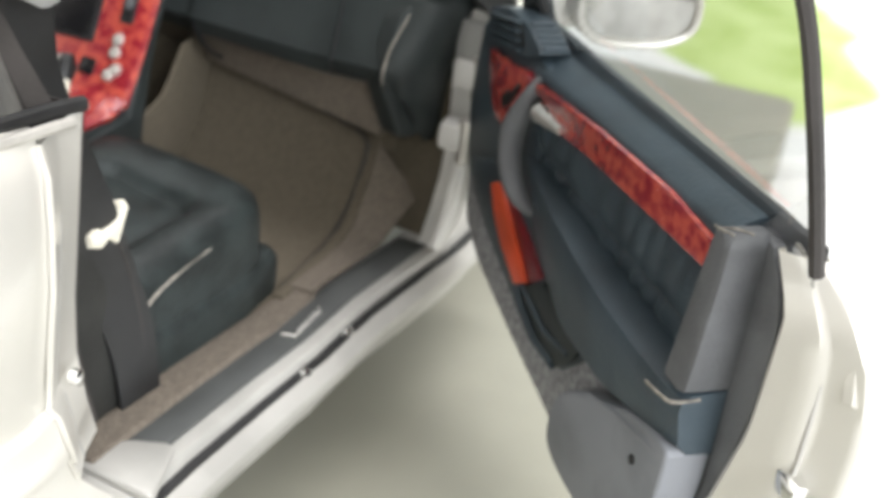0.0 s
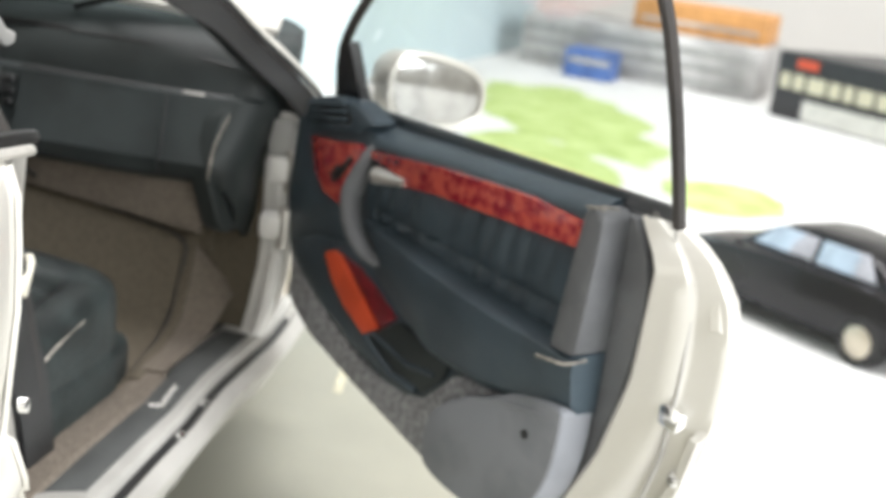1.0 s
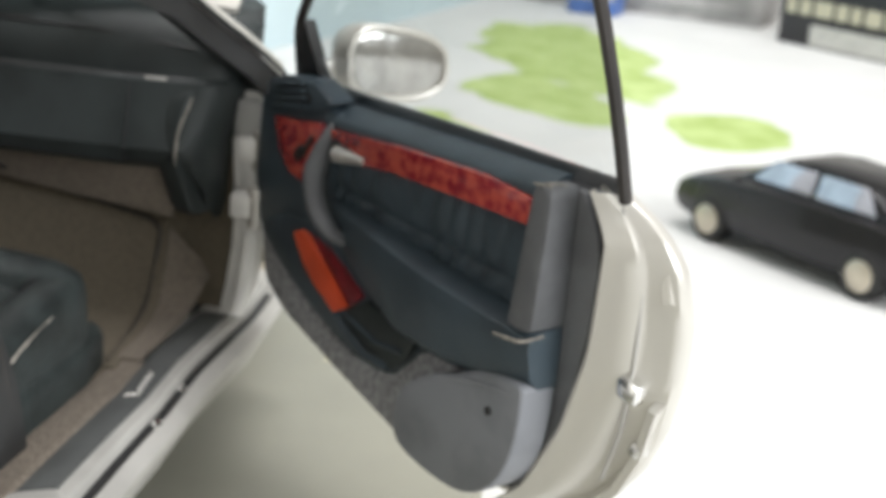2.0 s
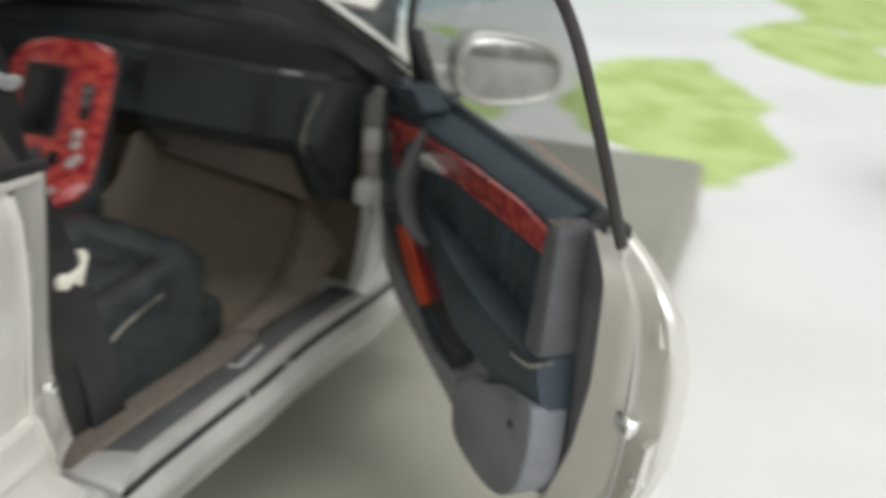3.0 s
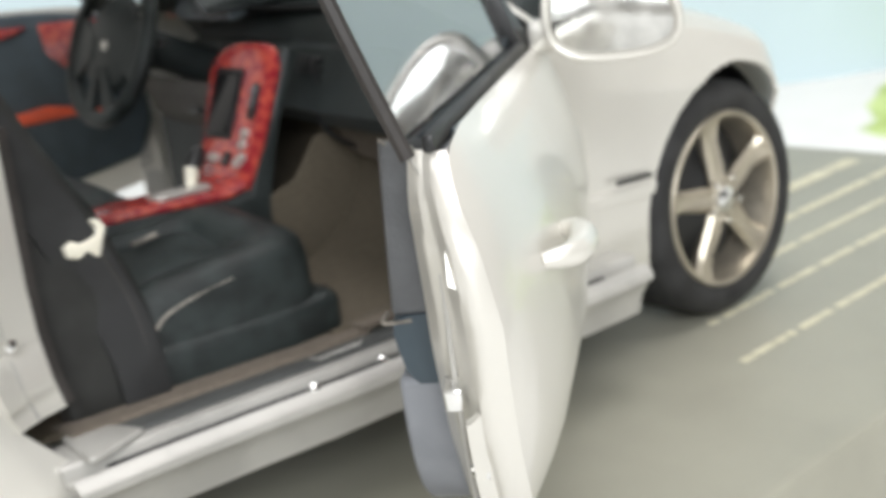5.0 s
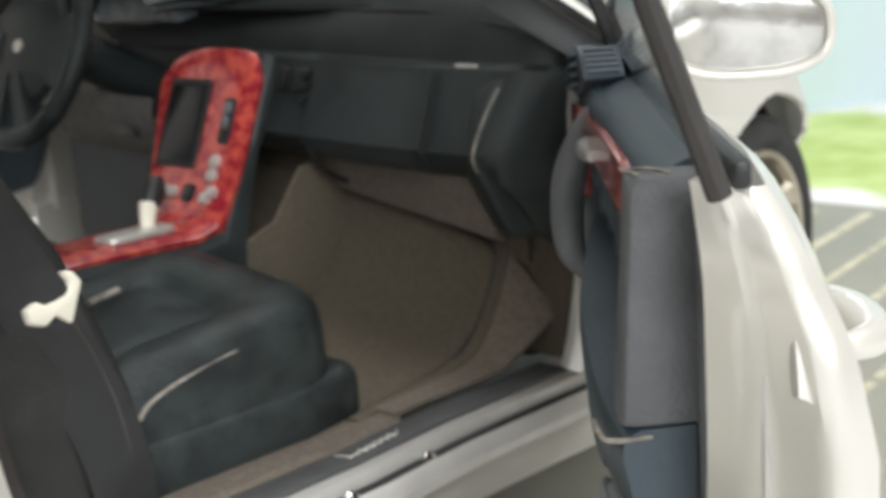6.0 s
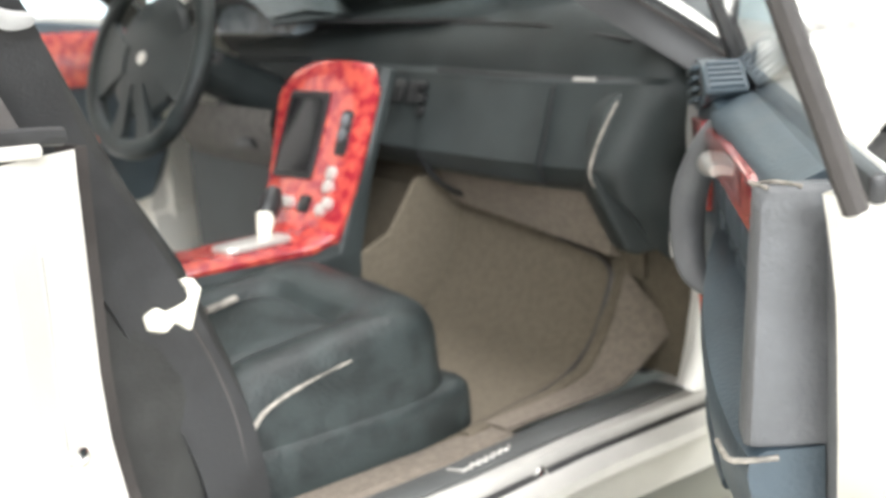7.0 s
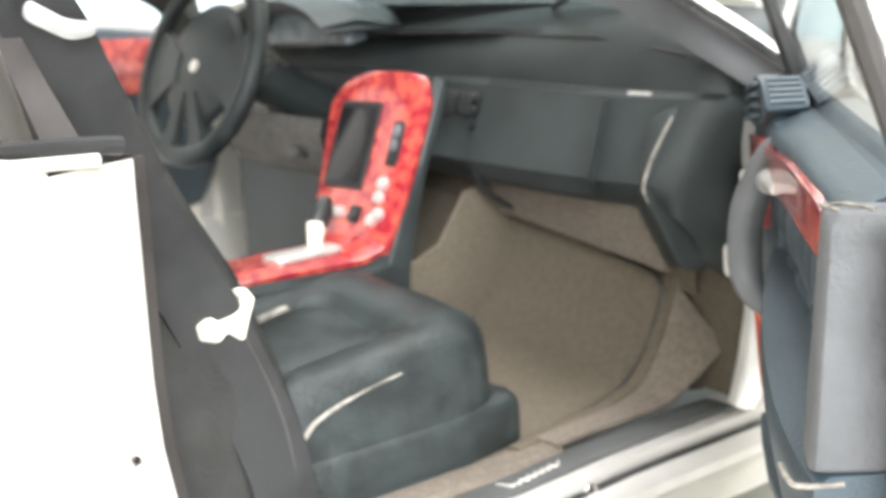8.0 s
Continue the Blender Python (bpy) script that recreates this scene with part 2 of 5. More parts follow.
def cloth_material():
    """White cloth with printed green leaf shapes at their places."""
    m = mat("white_cloth_green_print", (0.80, 0.80, 0.78), 0.85, 0, 0.03, 0.8, 0.02, 0.3)
    nt = m.node_tree
    p = nt.nodes["Principled BSDF"]
    ramp = p.inputs["Base Color"].links[0].from_node
    tc = nt.nodes.new("ShaderNodeTexCoord")
    warp = nt.nodes.new("ShaderNodeTexNoise")
    warp.inputs["Scale"].default_value = 1 / (0.8 * K)
    nt.links.new(tc.outputs["Object"], warp.inputs["Vector"])
    last = None
    for x, y, sx, sy, turn in ((9.4, -1.35, 2.0, 0.80, 10), (5.3, -0.3, 1.4, 0.65, 15), (7.4, -1.0, 1.0, 0.5, 20), (6.7, -2.2, 0.65, 0.4, -15), (5.7, 1.1, 1.3, 0.6, 25)):
        mp = nt.nodes.new("ShaderNodeMapping")
        mp.vector_type = "TEXTURE"
        mp.inputs["Location"].default_value = (x * K, y * K, TZ * K)
        mp.inputs["Rotation"].default_value = (0, 0, radians(turn))
        mp.inputs["Scale"].default_value = (sx * K, sy * K, K)
        nt.links.new(tc.outputs["Object"], mp.inputs["Vector"])
        ln = nt.nodes.new("ShaderNodeVectorMath")
        ln.operation = "LENGTH"
        nt.links.new(mp.outputs[0], ln.inputs[0])
        ad = nt.nodes.new("ShaderNodeMath")
        ad.operation = "ADD"
        nt.links.new(ln.outputs["Value"], ad.inputs[0]), nt.links.new(warp.outputs["Fac"], ad.inputs[1])
        lt = nt.nodes.new("ShaderNodeMapRange")
        lt.inputs["From Min"].default_value, lt.inputs["From Max"].default_value = 1.48, 1.40
        nt.links.new(ad.outputs[0], lt.inputs["Value"])
        if last is None:
            last = lt.outputs[0]
        else:
            mx = nt.nodes.new("ShaderNodeMath")
            mx.operation = "MAXIMUM"
            nt.links.new(last, mx.inputs[0]), nt.links.new(lt.outputs[0], mx.inputs[1])
            last = mx.outputs[0]
    fine = nt.nodes.new("ShaderNodeTexNoise")
    fine.inputs["Scale"].default_value, fine.inputs["Detail"].default_value = 1 / (0.25 * K), 5
    nt.links.new(tc.outputs["Object"], fine.inputs["Vector"])
    gr = nt.nodes.new("ShaderNodeValToRGB")
    gr.color_ramp.elements[0].color, gr.color_ramp.elements[1].color = (0.42, 0.55, 0.16, 1), (0.60, 0.73, 0.30, 1)
    gr.color_ramp.elements[0].position, gr.color_ramp.elements[1].position = 0.35, 0.65
    nt.links.new(fine.outputs["Fac"], gr.inputs[0])
    mix = nt.nodes.new("ShaderNodeMix")
    mix.data_type = "RGBA"
    nt.links.new(last, mix.inputs[0]), nt.links.new(ramp.outputs[0], mix.inputs[6]), nt.links.new(gr.outputs[0], mix.inputs[7])
    nt.links.new(mix.outputs[2], p.inputs["Base Color"])
    return m


CLOTH = cloth_material()
WHITEWALL = mat("off_white_paint", (0.72, 0.71, 0.68), 0.8, 0, 0.04, 3.0, 0.03, 0.1)
FLOORM = mat("beige_floor", (0.34, 0.29, 0.23), 0.6, 0, 0.15, 2.0, 0.05, 0.1)
table = part("ground", block((-14, -14, TZ - 0.5), (17, 9, TZ), 0.05), CLOTH)
tagged(table, "white tabletop cloth printed with green leaf shapes", "table", kind="structure")
WOOD = mat("brown_table_leg_wood", (0.16, 0.10, 0.06), 0.5, 0, 0.2, 1.0, 0.05, 0.2)
for lx in (-13.2, 16.2):
    for ly in (-13.2, 8.2):
        part("leg", prism(rounded([(lx - 0.5, ly - 0.5, -13.6), (lx + 0.5, ly - 0.5, -13.6), (lx + 0.5, ly + 0.5, -13.6), (lx - 0.5, ly + 0.5, -13.6)], 0.1), (0, 0, TZ - 0.5 + 13.6)), WOOD, table, "brown wooden table leg")
# Unseen room, added to enclose the table and carry the two added lamps.
R = 26
fl = part("floor", block((-R - 4, -R - 4, -14), (R, R, -13.6)), FLOORM)
tagged(fl, "plain beige room floor", "floor", kind="structure")
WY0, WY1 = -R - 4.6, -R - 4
WX0, WX1, WZ0, WZ1 = -29.2, -7.9, 8.1, 26.1  # an added opening in the south wall, unseen, for the side light
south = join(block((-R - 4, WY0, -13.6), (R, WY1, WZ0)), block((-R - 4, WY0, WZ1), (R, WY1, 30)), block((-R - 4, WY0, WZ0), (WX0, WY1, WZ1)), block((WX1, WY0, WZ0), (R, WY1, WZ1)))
tagged(part("wall_south", south, WHITEWALL), "plain off-white room wall with an added window opening", "wall", kind="structure")
window = holder("added_window", ((WX0 + WX1) / 2, WY0, WZ0))
tagged(window, "unseen white framed window, added round the side light", "window", kind="structure")
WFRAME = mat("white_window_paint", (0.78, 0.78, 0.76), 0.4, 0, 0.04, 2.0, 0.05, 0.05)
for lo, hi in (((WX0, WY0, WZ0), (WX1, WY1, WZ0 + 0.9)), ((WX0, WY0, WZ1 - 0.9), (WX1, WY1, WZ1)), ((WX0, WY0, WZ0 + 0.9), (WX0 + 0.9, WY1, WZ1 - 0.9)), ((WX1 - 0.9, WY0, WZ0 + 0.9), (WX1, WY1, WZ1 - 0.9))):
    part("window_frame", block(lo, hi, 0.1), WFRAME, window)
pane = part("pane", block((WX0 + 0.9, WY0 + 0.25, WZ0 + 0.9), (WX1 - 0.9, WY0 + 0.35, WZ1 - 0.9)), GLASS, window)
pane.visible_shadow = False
# Unseen panel, added only to give the top light a housing.
lamp = holder("added_lamp_panel", (4.5, -1.8, 30))
tagged(lamp, "unseen flat white panel, added above the top light", "lamp", kind="structure")
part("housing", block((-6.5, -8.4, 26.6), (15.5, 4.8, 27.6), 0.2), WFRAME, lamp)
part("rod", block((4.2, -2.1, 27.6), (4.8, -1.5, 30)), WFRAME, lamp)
for nm, lo, hi in (("wall_west", (-R - 4.6, -R - 4, -13.6), (-R - 4, R, 30)),
                   ("wall_east", (R, -R - 4, -13.6), (R + 0.6, R, 30)), ("wall_north", (-R - 4, R, -13.6), (R, R + 0.6, 30))):
    tagged(part(nm, block(lo, hi), WHITEWALL), "plain off-white room wall", "wall", kind="structure")
tagged(part("ceiling", block((-R - 4, -R - 4, 30), (R, R, 30.6)), WHITEWALL), "plain off-white ceiling", "ceiling", kind="structure")


def along(a, bq, s, off=0.0):
    a, bq = Vector(a), Vector(bq)
    d = (bq - a).normalized()
    return a + d * s + Vector((-d.y, d.x)) * off


# The board's foot line is bent to fit the camera's view.
bl = curve([(3.0, 6.7, TZ), (4.7, 4.4, TZ), (6.3, 2.35, TZ), (9.6, 0.75, TZ), (15.0, -1.0, TZ)], 6)
board = part("display_board", sheet([[p, p + Vector((0, 0, 2.5)), p + Vector((0, 0, 5.5))] for p in bl], 0.2), WALL)
tagged(board, "plain pale blue board standing behind the models, bent to fit the view", "board")

# display plinth with printed lines
plinth = holder("display_plinth", (0.5, 0.7, TZ))
tagged(plinth, "grey-green display plinth with pale printed lines under the model car", "plinth")
part("slab", prism(rounded([(-2.7, -0.66, TZ), (3.7, -0.66, TZ), (3.7, 2.3, TZ), (-2.7, 2.3, TZ)], 0.06), (0, 0, -0.07 - TZ), 0.02), BASE, plinth)
rnd = random.Random(4)
for y, x0, x1, h in ((-0.21, 1.68, 2.75, 0.036), (0.02, 1.86, 3.15, 0.036), (0.20, 2.35, 3.3, 0.036), (0.38, 2.7, 3.5, 0.05), (0.58, 2.95, 3.55, 0.09)):
    x = x0
    while x < x1:
        w = rnd.uniform(0.03, 0.10)
        part("print_bar", block((x, y - h * 0.35, -0.07), (x + w, y + h * 0.35, -0.0675)), INK, plinth, flat=True)
        x += w + rnd.choice((0.012, 0.012, 0.03))

# ---------------------------------------------------------------- model car
YC = 0.84  # the car's middle plane


def flip(pts):
    return [(p[0], 2 * YC - p[1], p[2]) for p in pts]


car = holder("model_car", (0.3, YC, 0.0))
tagged(car, "silver coupe model with open passenger door and red wood trim", "model car")

def fit_body(p):
    """Warps the body to fit the camera's view: drawn in behind the door opening and on the far side, the sill low, the
    dash high.
    """
    x, y, z = p
    near = float(np.interp(x, [-1.6, -0.3, 0.0, 0.2, 0.4, 0.6, 1.0, 1.3, 1.7, 2.1], [0.16, 0.16, 0.135, 0.10, 0.05, 0.0, -0.01, 0.0, 0.035, 0.05])) * float(np.interp(z, [0.25, 0.5, 0.9, 1.2], [0.5, 1.0, 1.0, 0.5]))
    b = min(1.0, max(0.0, (y - 0.35) / 0.85))
    dz = float(np.interp(z, [0.1, 0.2, 0.32, 0.5, 0.66, 0.8, 1.0], [0.0, -0.022, -0.022, 0.0, 0.02, 0.034, 0.03]))
    if z > 0.5:
        dz *= min(1.0, max(0.0, (x - 0.85) / 0.1)) * min(1.0, max(0.0, (1.32 - x) / 0.1))
    x2 = x if x < 1.3 else 1.3 + 0.79 * (x - 1.3)
    return Vector((x2, y + near * (1 - b) - 0.15 * b, z + dz))


BODY.append(fit_body)

# side of the body behind the door: sections (y, z) run down the flank
FLANK = [(0.035, 1.02), (0.012, 0.985), (-0.012, 0.93), (-0.030, 0.83), (-0.036, 0.72), (-0.034, 0.6), (-0.026, 0.515), (-0.020, 0.497),
         (-0.034, 0.488), (-0.036, 0.44), (-0.030, 0.424), (-0.018, 0.42), (-0.012, 0.36), (0.0, 0.28), (0.012, 0.2), (0.03, 0.14)]


FLANK = [(y + float(np.interp(z, [0.14, 0.3, 0.5, 0.85, 1.0], [0.005, 0.025, 0.035, 0.028, 0.008])), z if z < 0.5 else 0.5 + (z - 0.5) * 0.765) for y, z in FLANK]
FLANK = [(y, z - 0.024 if 0.4 < z < 0.52 else z) for y, z in FLANK]


def edge_x(z):
    """Rear edge of the door opening."""
    return float(np.interp(z, [0.14, 0.22, 0.28, 0.33, 0.42, 0.55, 0.7, 0.86, 0.9], [0.36, 0.20, 0.055, -0.008, -0.044, -0.053, -0.050, -0.044, -0.036]))


def flank_rows(side=False):
    rows = []
    for f in (0, 0.03, 0.1, 0.2, 0.35, 0.5, 0.65, 0.8, 0.9, 1.0):
        row = []
        for y, z in FLANK:
            x = edge_x(z) * (1 - f) + (-1.9) * f
            rise = 0.08 * max(0.0, -x) * (z - 0.3) / 0.7 if z > 0.55 else 0.0
            tail = 0.18 * f ** 3
            row.append((x, y + tail + (0.01 if f == 0 else 0), z + rise * (1 - f * 0.55)))
        rows.append(row)
    return rows


def wheel_cut(bm, x, z, r):
    """Cuts the round arch out of a flank."""
    for v in bm.verts:
        d = Vector((v.co.x - x, v.co.z - z))
        if d.length < r and d.length > 1e-4:
            d = d.normalized() * r
            v.co.x, v.co.z = x + d.x, z + d.y
    bmesh.ops.delete(bm, geom=[f for f in bm.faces if all((Vector((v.co.x - x, v.co.z - z)).length < r + 0.004) for v in f.verts)], context="FACES")
    return bm


def quarter(rows):
    bm = loft(rows)
    bmesh.ops.subdivide_edges(bm, edges=bm.edges[:], cuts=1, use_grid_fill=True)
    wheel_cut(bm, -1.02, 0.29, 0.33)
    bmesh.ops.recalc_face_normals(bm, faces=bm.faces[:])
    bmesh.ops.solidify(bm, geom=bm.faces[:], thickness=0.012)
    return bm


part("quarter_panel", quarter(flank_rows()), PAINT, car)
part("quarter_panel", quarter([flip(r) for r in flank_rows()]), PAINT, car)

# jamb behind the door opening: grey outer face, black seal
J1 = [(edge_x(z) - 0.006, y + 0.007, z) for y, z in FLANK[1:13]]
J2 = [(float(np.interp(z, [0.28, 0.35, 0.42, 0.58, 0.82, 0.9], [0.13, 0.09, 0.078, 0.074, 0.078, 0.082])), float(np.interp(z, [0.28, 0.45, 0.8, 0.9], [0.085, 0.08, 0.07, 0.07])), z) for y, z in FLANK[1:13]]
J3 = [(x + 0.028, y + 0.01, z) for x, y, z in J2]
J4 = [(x + 0.02, y + 0.09, z) for x, y, z in J2]
part("door_jamb", sheet([J1, [tuple((Vector(a) + Vector(b)) / 2 + Vector((0.0, 0.006, 0))) for a, b in zip(J1, J2)], J2], 0.008), PAINT, car)
part("jamb_step", tube([((a[0] * 0.55 + b[0] * 0.45), (a[1] * 0.55 + b[1] * 0.45) + 0.002, a[2]) for a, b in zip(J1[2:], J2[2:])], 0.006, 6), JAMB, car)
part("door_seal", sheet([J2, J3, J4], 0.006), SEAL, car)
part("belt_trim", tube(curve([(-1.2, 0.10, 0.975), (-0.8, 0.08, 0.958), (-0.37, 0.062, 0.928), (-0.2, 0.055, 0.915), (0.0, 0.045, 0.90), (0.06, 0.045, 0.893)], 4), 0.012, 8), BLACK, car)
part("belt_chrome", tube(curve([(-1.2, 0.08, 0.958), (-0.8, 0.062, 0.942), (-0.37, 0.045, 0.910), (-0.2, 0.038, 0.898), (0.02, 0.026, 0.882)], 4), 0.009, 8), SILVER, car)
part("striker_bolt", disc_solid((0.0, 0.012, 0.5), (0.2, -1, 0), [(0, 0.012), (0.012, 0.012), (0.015, 0.006)], 12), CHROME, car)

# sill: sections (y, z), swept along the opening
SILLP = [(0.16, 0.288), (0.074, 0.286), (0.064, 0.284), (0.060, 0.278), (0.058, 0.256), (0.042, 0.254), (0.040, 0.262), (0.034, 0.267), (0.018, 0.260), (0.008, 0.248), (0.008, 0.232), (0.024, 0.222), (0.048, 0.18), (0.06, 0.12), (0.09, 0.1)]


def SF(x):
    """The sill swings outward towards the front jamb, bent to fit the camera's view."""
    return float(np.interp(x, [0.1, 0.4, 0.6, 0.81, 1.02, 1.15, 1.5], [-0.052, -0.046, -0.046, -0.060, -0.092, -0.118, -0.15]))


part("sill", sheet([[(x, y + SF(x), z) for y, z in SILLP] for x in np.linspace(0.02, 1.5, 20)], 0.008), PAINT_SHADED, car)
part("sill_groove", sheet([[(x, 0.0575 + SF(x), 0.2650), (x, 0.0435 + SF(x), 0.2605)] for x in np.linspace(0.1, 1.35, 16)], 0.006), BLACK, car)
plate = part("kick_plate", bevel(sheet([[(x + (0.04 if f == 0 and x < 0.2 else 0.0), 0.086 + SF(x) + 0.064 * f, 0.294) for f in (0, 0.5, 1)] for x in np.linspace(0.16, 1.10, 14)], 0.006), 0.002), STEEL, car)
for k in range(2):
    part("sill_screw", disc_solid((0.54 + 0.175 * k, 0.044 + SF(0.6), 0.262), (0, -0.8, 0.6), [(0, 0.011), (0.01, 0.011), (0.013, 0.005)], 12), CHROME, car)
part("sill_carpet", sheet([[(x, 0.140 + SF(x), 0.288), (x, 0.150 + SF(x), 0.302), (x, 0.145 - 0.02 * max(0.0, (x - 0.5) / 0.26), 0.304), (x, 0.175 - 0.035 * max(0.0, (x - 0.5) / 0.26), 0.302), (x, 0.195 - 0.04 * max(0.0, (x - 0.5) / 0.26), 0.29), (x, 0.205 - 0.045 * max(0.0, (x - 0.5) / 0.26), 0.27)] for x in np.linspace(0.09, 0.76, 8)], 0.01), CARPET2, car, "speckled grey-brown carpet strip")
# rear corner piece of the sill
part("sill_end", prism(rounded([(0.06, -0.03, 0.286), (0.2, 0.022, 0.286), (0.17, 0.098, 0.286), (0.08, 0.13, 0.286)], 0.02), (0, 0, 0.012), 0.004), PAINT_SHADED, car)

# maker's mark on the kick plate, as a plain looped line
mark = [(0.594, 0.106, 0), (0.598, 0.092, 0), (0.603, 0.080, 0), (0.614, 0.083, 0)]
mark += [(0.620 + 0.0085 * k, 0.078 + (0.011 if k % 2 else 0.0), 0) for k in range(11)] + [(0.722, 0.090, 0)]
part("plate_mark", tube([(p[0], p[1] - 0.024, 0.2966) for p in curve(mark, 4)], 0.0022, 5), SILVER, car, "pale looped maker's mark")

# front jamb with hinges
FJ = [(x - 0.035, z if z < 0.5 else 0.5 + (z - 0.5) * 0.82) for x, z in [(1.14, 0.29), (1.148, 0.31), (1.158, 0.36), (1.168, 0.44), (1.178, 0.52), (1.195, 0.62), (1.205, 0.75), (1.20, 0.82)]]
part("front_jamb", sheet([[(x + (0.02 * (1 - 2 * f) ** 2 if 0 < f < 1 else 0.0), float(np.interp(z, [0.29, 0.36, 0.44, 0.9], [-0.055, -0.085, -0.094, -0.092])) * (1 - f) + f * float(np.interp(z, [0.29, 0.34, 0.43, 0.52, 0.70, 0.80], [0.0, -0.008, -0.020, -0.020, -0.002, 0.004])), z) for x, z in FJ] for f in (0.0, 0.12, 0.3, 0.5, 0.7, 0.88, 1.0)], 0.012), PAINT_LIT, car)
part("jamb_rib", tube(curve([(1.085, -0.040, 0.30), (1.102, -0.052, 0.36), (1.120, -0.060, 0.47)], 5), [0.018] * 10 + [0.012], 10), PAINT_LIT, car)
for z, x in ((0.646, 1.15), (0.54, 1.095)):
    hinge = part("hinge", block((x - 0.035, -0.085, z - 0.026), (x + 0.03, -0.02, z + 0.026), 0.010), PAINT_LIT, car)
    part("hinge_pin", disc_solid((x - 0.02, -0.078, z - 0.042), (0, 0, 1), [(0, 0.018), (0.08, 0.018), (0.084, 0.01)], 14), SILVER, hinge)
part("jamb_panel", block((1.134, -0.075, 0.67), (1.146, -0.015, 0.75), 0.006), JAMB, car)

# front wing with arch
BODY.clear()
WX, WZ, WR, WY = 1.975, 0.262, 0.365, -0.085


def wing_rows():
    rows = []
    for x in np.linspace(1.18, 2.46, 27):
        f = (x - 1.18) / 1.28
        drop = 0.03 + 0.30 * f ** 1.35 + 0.09 * f ** 6
        nose = 0.0 if f < 0.76 else 0.34 * ((f - 0.76) / 0.24) ** 2
        flare = 0.028 * math.exp(-((x - WX) / 0.34) ** 2)
        row = []
        for y, z in ((0.17, 0.965), (0.10, 0.955), (0.055, 0.93), (0.022, 0.88), (0.004, 0.8), (0.0, 0.7), (0.004, 0.6), (0.008, 0.5), (0.012, 0.44), (0.004, 0.43), (0.006, 0.40), (0.018, 0.395), (0.022, 0.3), (0.03, 0.22), (0.05, 0.13)):
            k = (z - 0.13) / 0.84
            row.append((x, y + 0.045 + WY + 0.04 * min(1.0, f * 1.5) + nose - flare * (1 if z < 0.8 else 0.4), z - drop * k))
        rows.append(row)
    return rows


def wing(rows):
    bm = loft(rows)
    bmesh.ops.subdivide_edges(bm, edges=bm.edges[:], cuts=4, use_grid_fill=True)
    wheel_cut(bm, WX, WZ, WR)
    bmesh.ops.recalc_face_normals(bm, faces=bm.faces[:])
    bmesh.ops.solidify(bm, geom=bm.faces[:], thickness=0.012)
    return bm


part("front_wing", wing(wing_rows()), PAINT, car)
part("front_wing", wing([flip(r) for r in wing_rows()]), PAINT, car)
part("wing_badge", prism([(1.47, 0.052 + WY, 0.438), (1.61, 0.058 + WY, 0.426), (1.61, 0.058 + WY, 0.414), (1.47, 0.052 + WY, 0.427)], (0, -0.008, 0), 0.002), BLACK, car)
arc = [(WX + math.cos(a) * (WR + 0.015), WZ + math.sin(a) * (WR + 0.015)) for a in np.linspace(math.radians(-6), math.radians(186), 25)]
part("arch_liner", sheet([[(x, y, z) for x, z in arc] for y in (0.12, 0.26, 0.42)], 0.008), BLACK, car)
part("arch_back", prism([(x, 0.42, z) for x, z in arc], (0, 0.01, 0)), BLACK, car)
BODY.append(fit_body)
part("engine_bay", block((1.30, 0.19, 0.2), (2.62, 2 * YC - 0.19, 0.5), 0.03), BLACK, car)
part("engine_cover", prism([(1.30, 0.22, 0.5), (1.30, 0.22, 0.965), (1.7, 0.22, 0.91), (2.1, 0.22, 0.785), (2.25, 0.22, 0.70), (2.3, 0.22, 0.5)], (0, 2 * YC - 0.44, 0), 0.03), DASH, car)
part("wing_channel", sheet([[(x, 0.12 + WY, 0.90 - 0.40 * ((x - 1.18) / 1.57) ** 1.35), (x, 0.2, 0.89 - 0.40 * ((x - 1.18) / 1.57) ** 1.35), (x, 0.22, 0.75 - 0.33 * ((x - 1.18) / 1.57) ** 1.35)] for x in np.linspace(1.2, 2.2, 7)], 0.01), BLACK, car)
part("front_bumper", sheet([[(2.72 + 0.16 * math.sin(math.pi * f) ** 0.6, 0.36 + (2 * YC - 0.72) * f, z) for z in (0.50, 0.42, 0.3, 0.2, 0.1)] for f in np.linspace(0, 1, 13)], 0.015), PAINT, car)

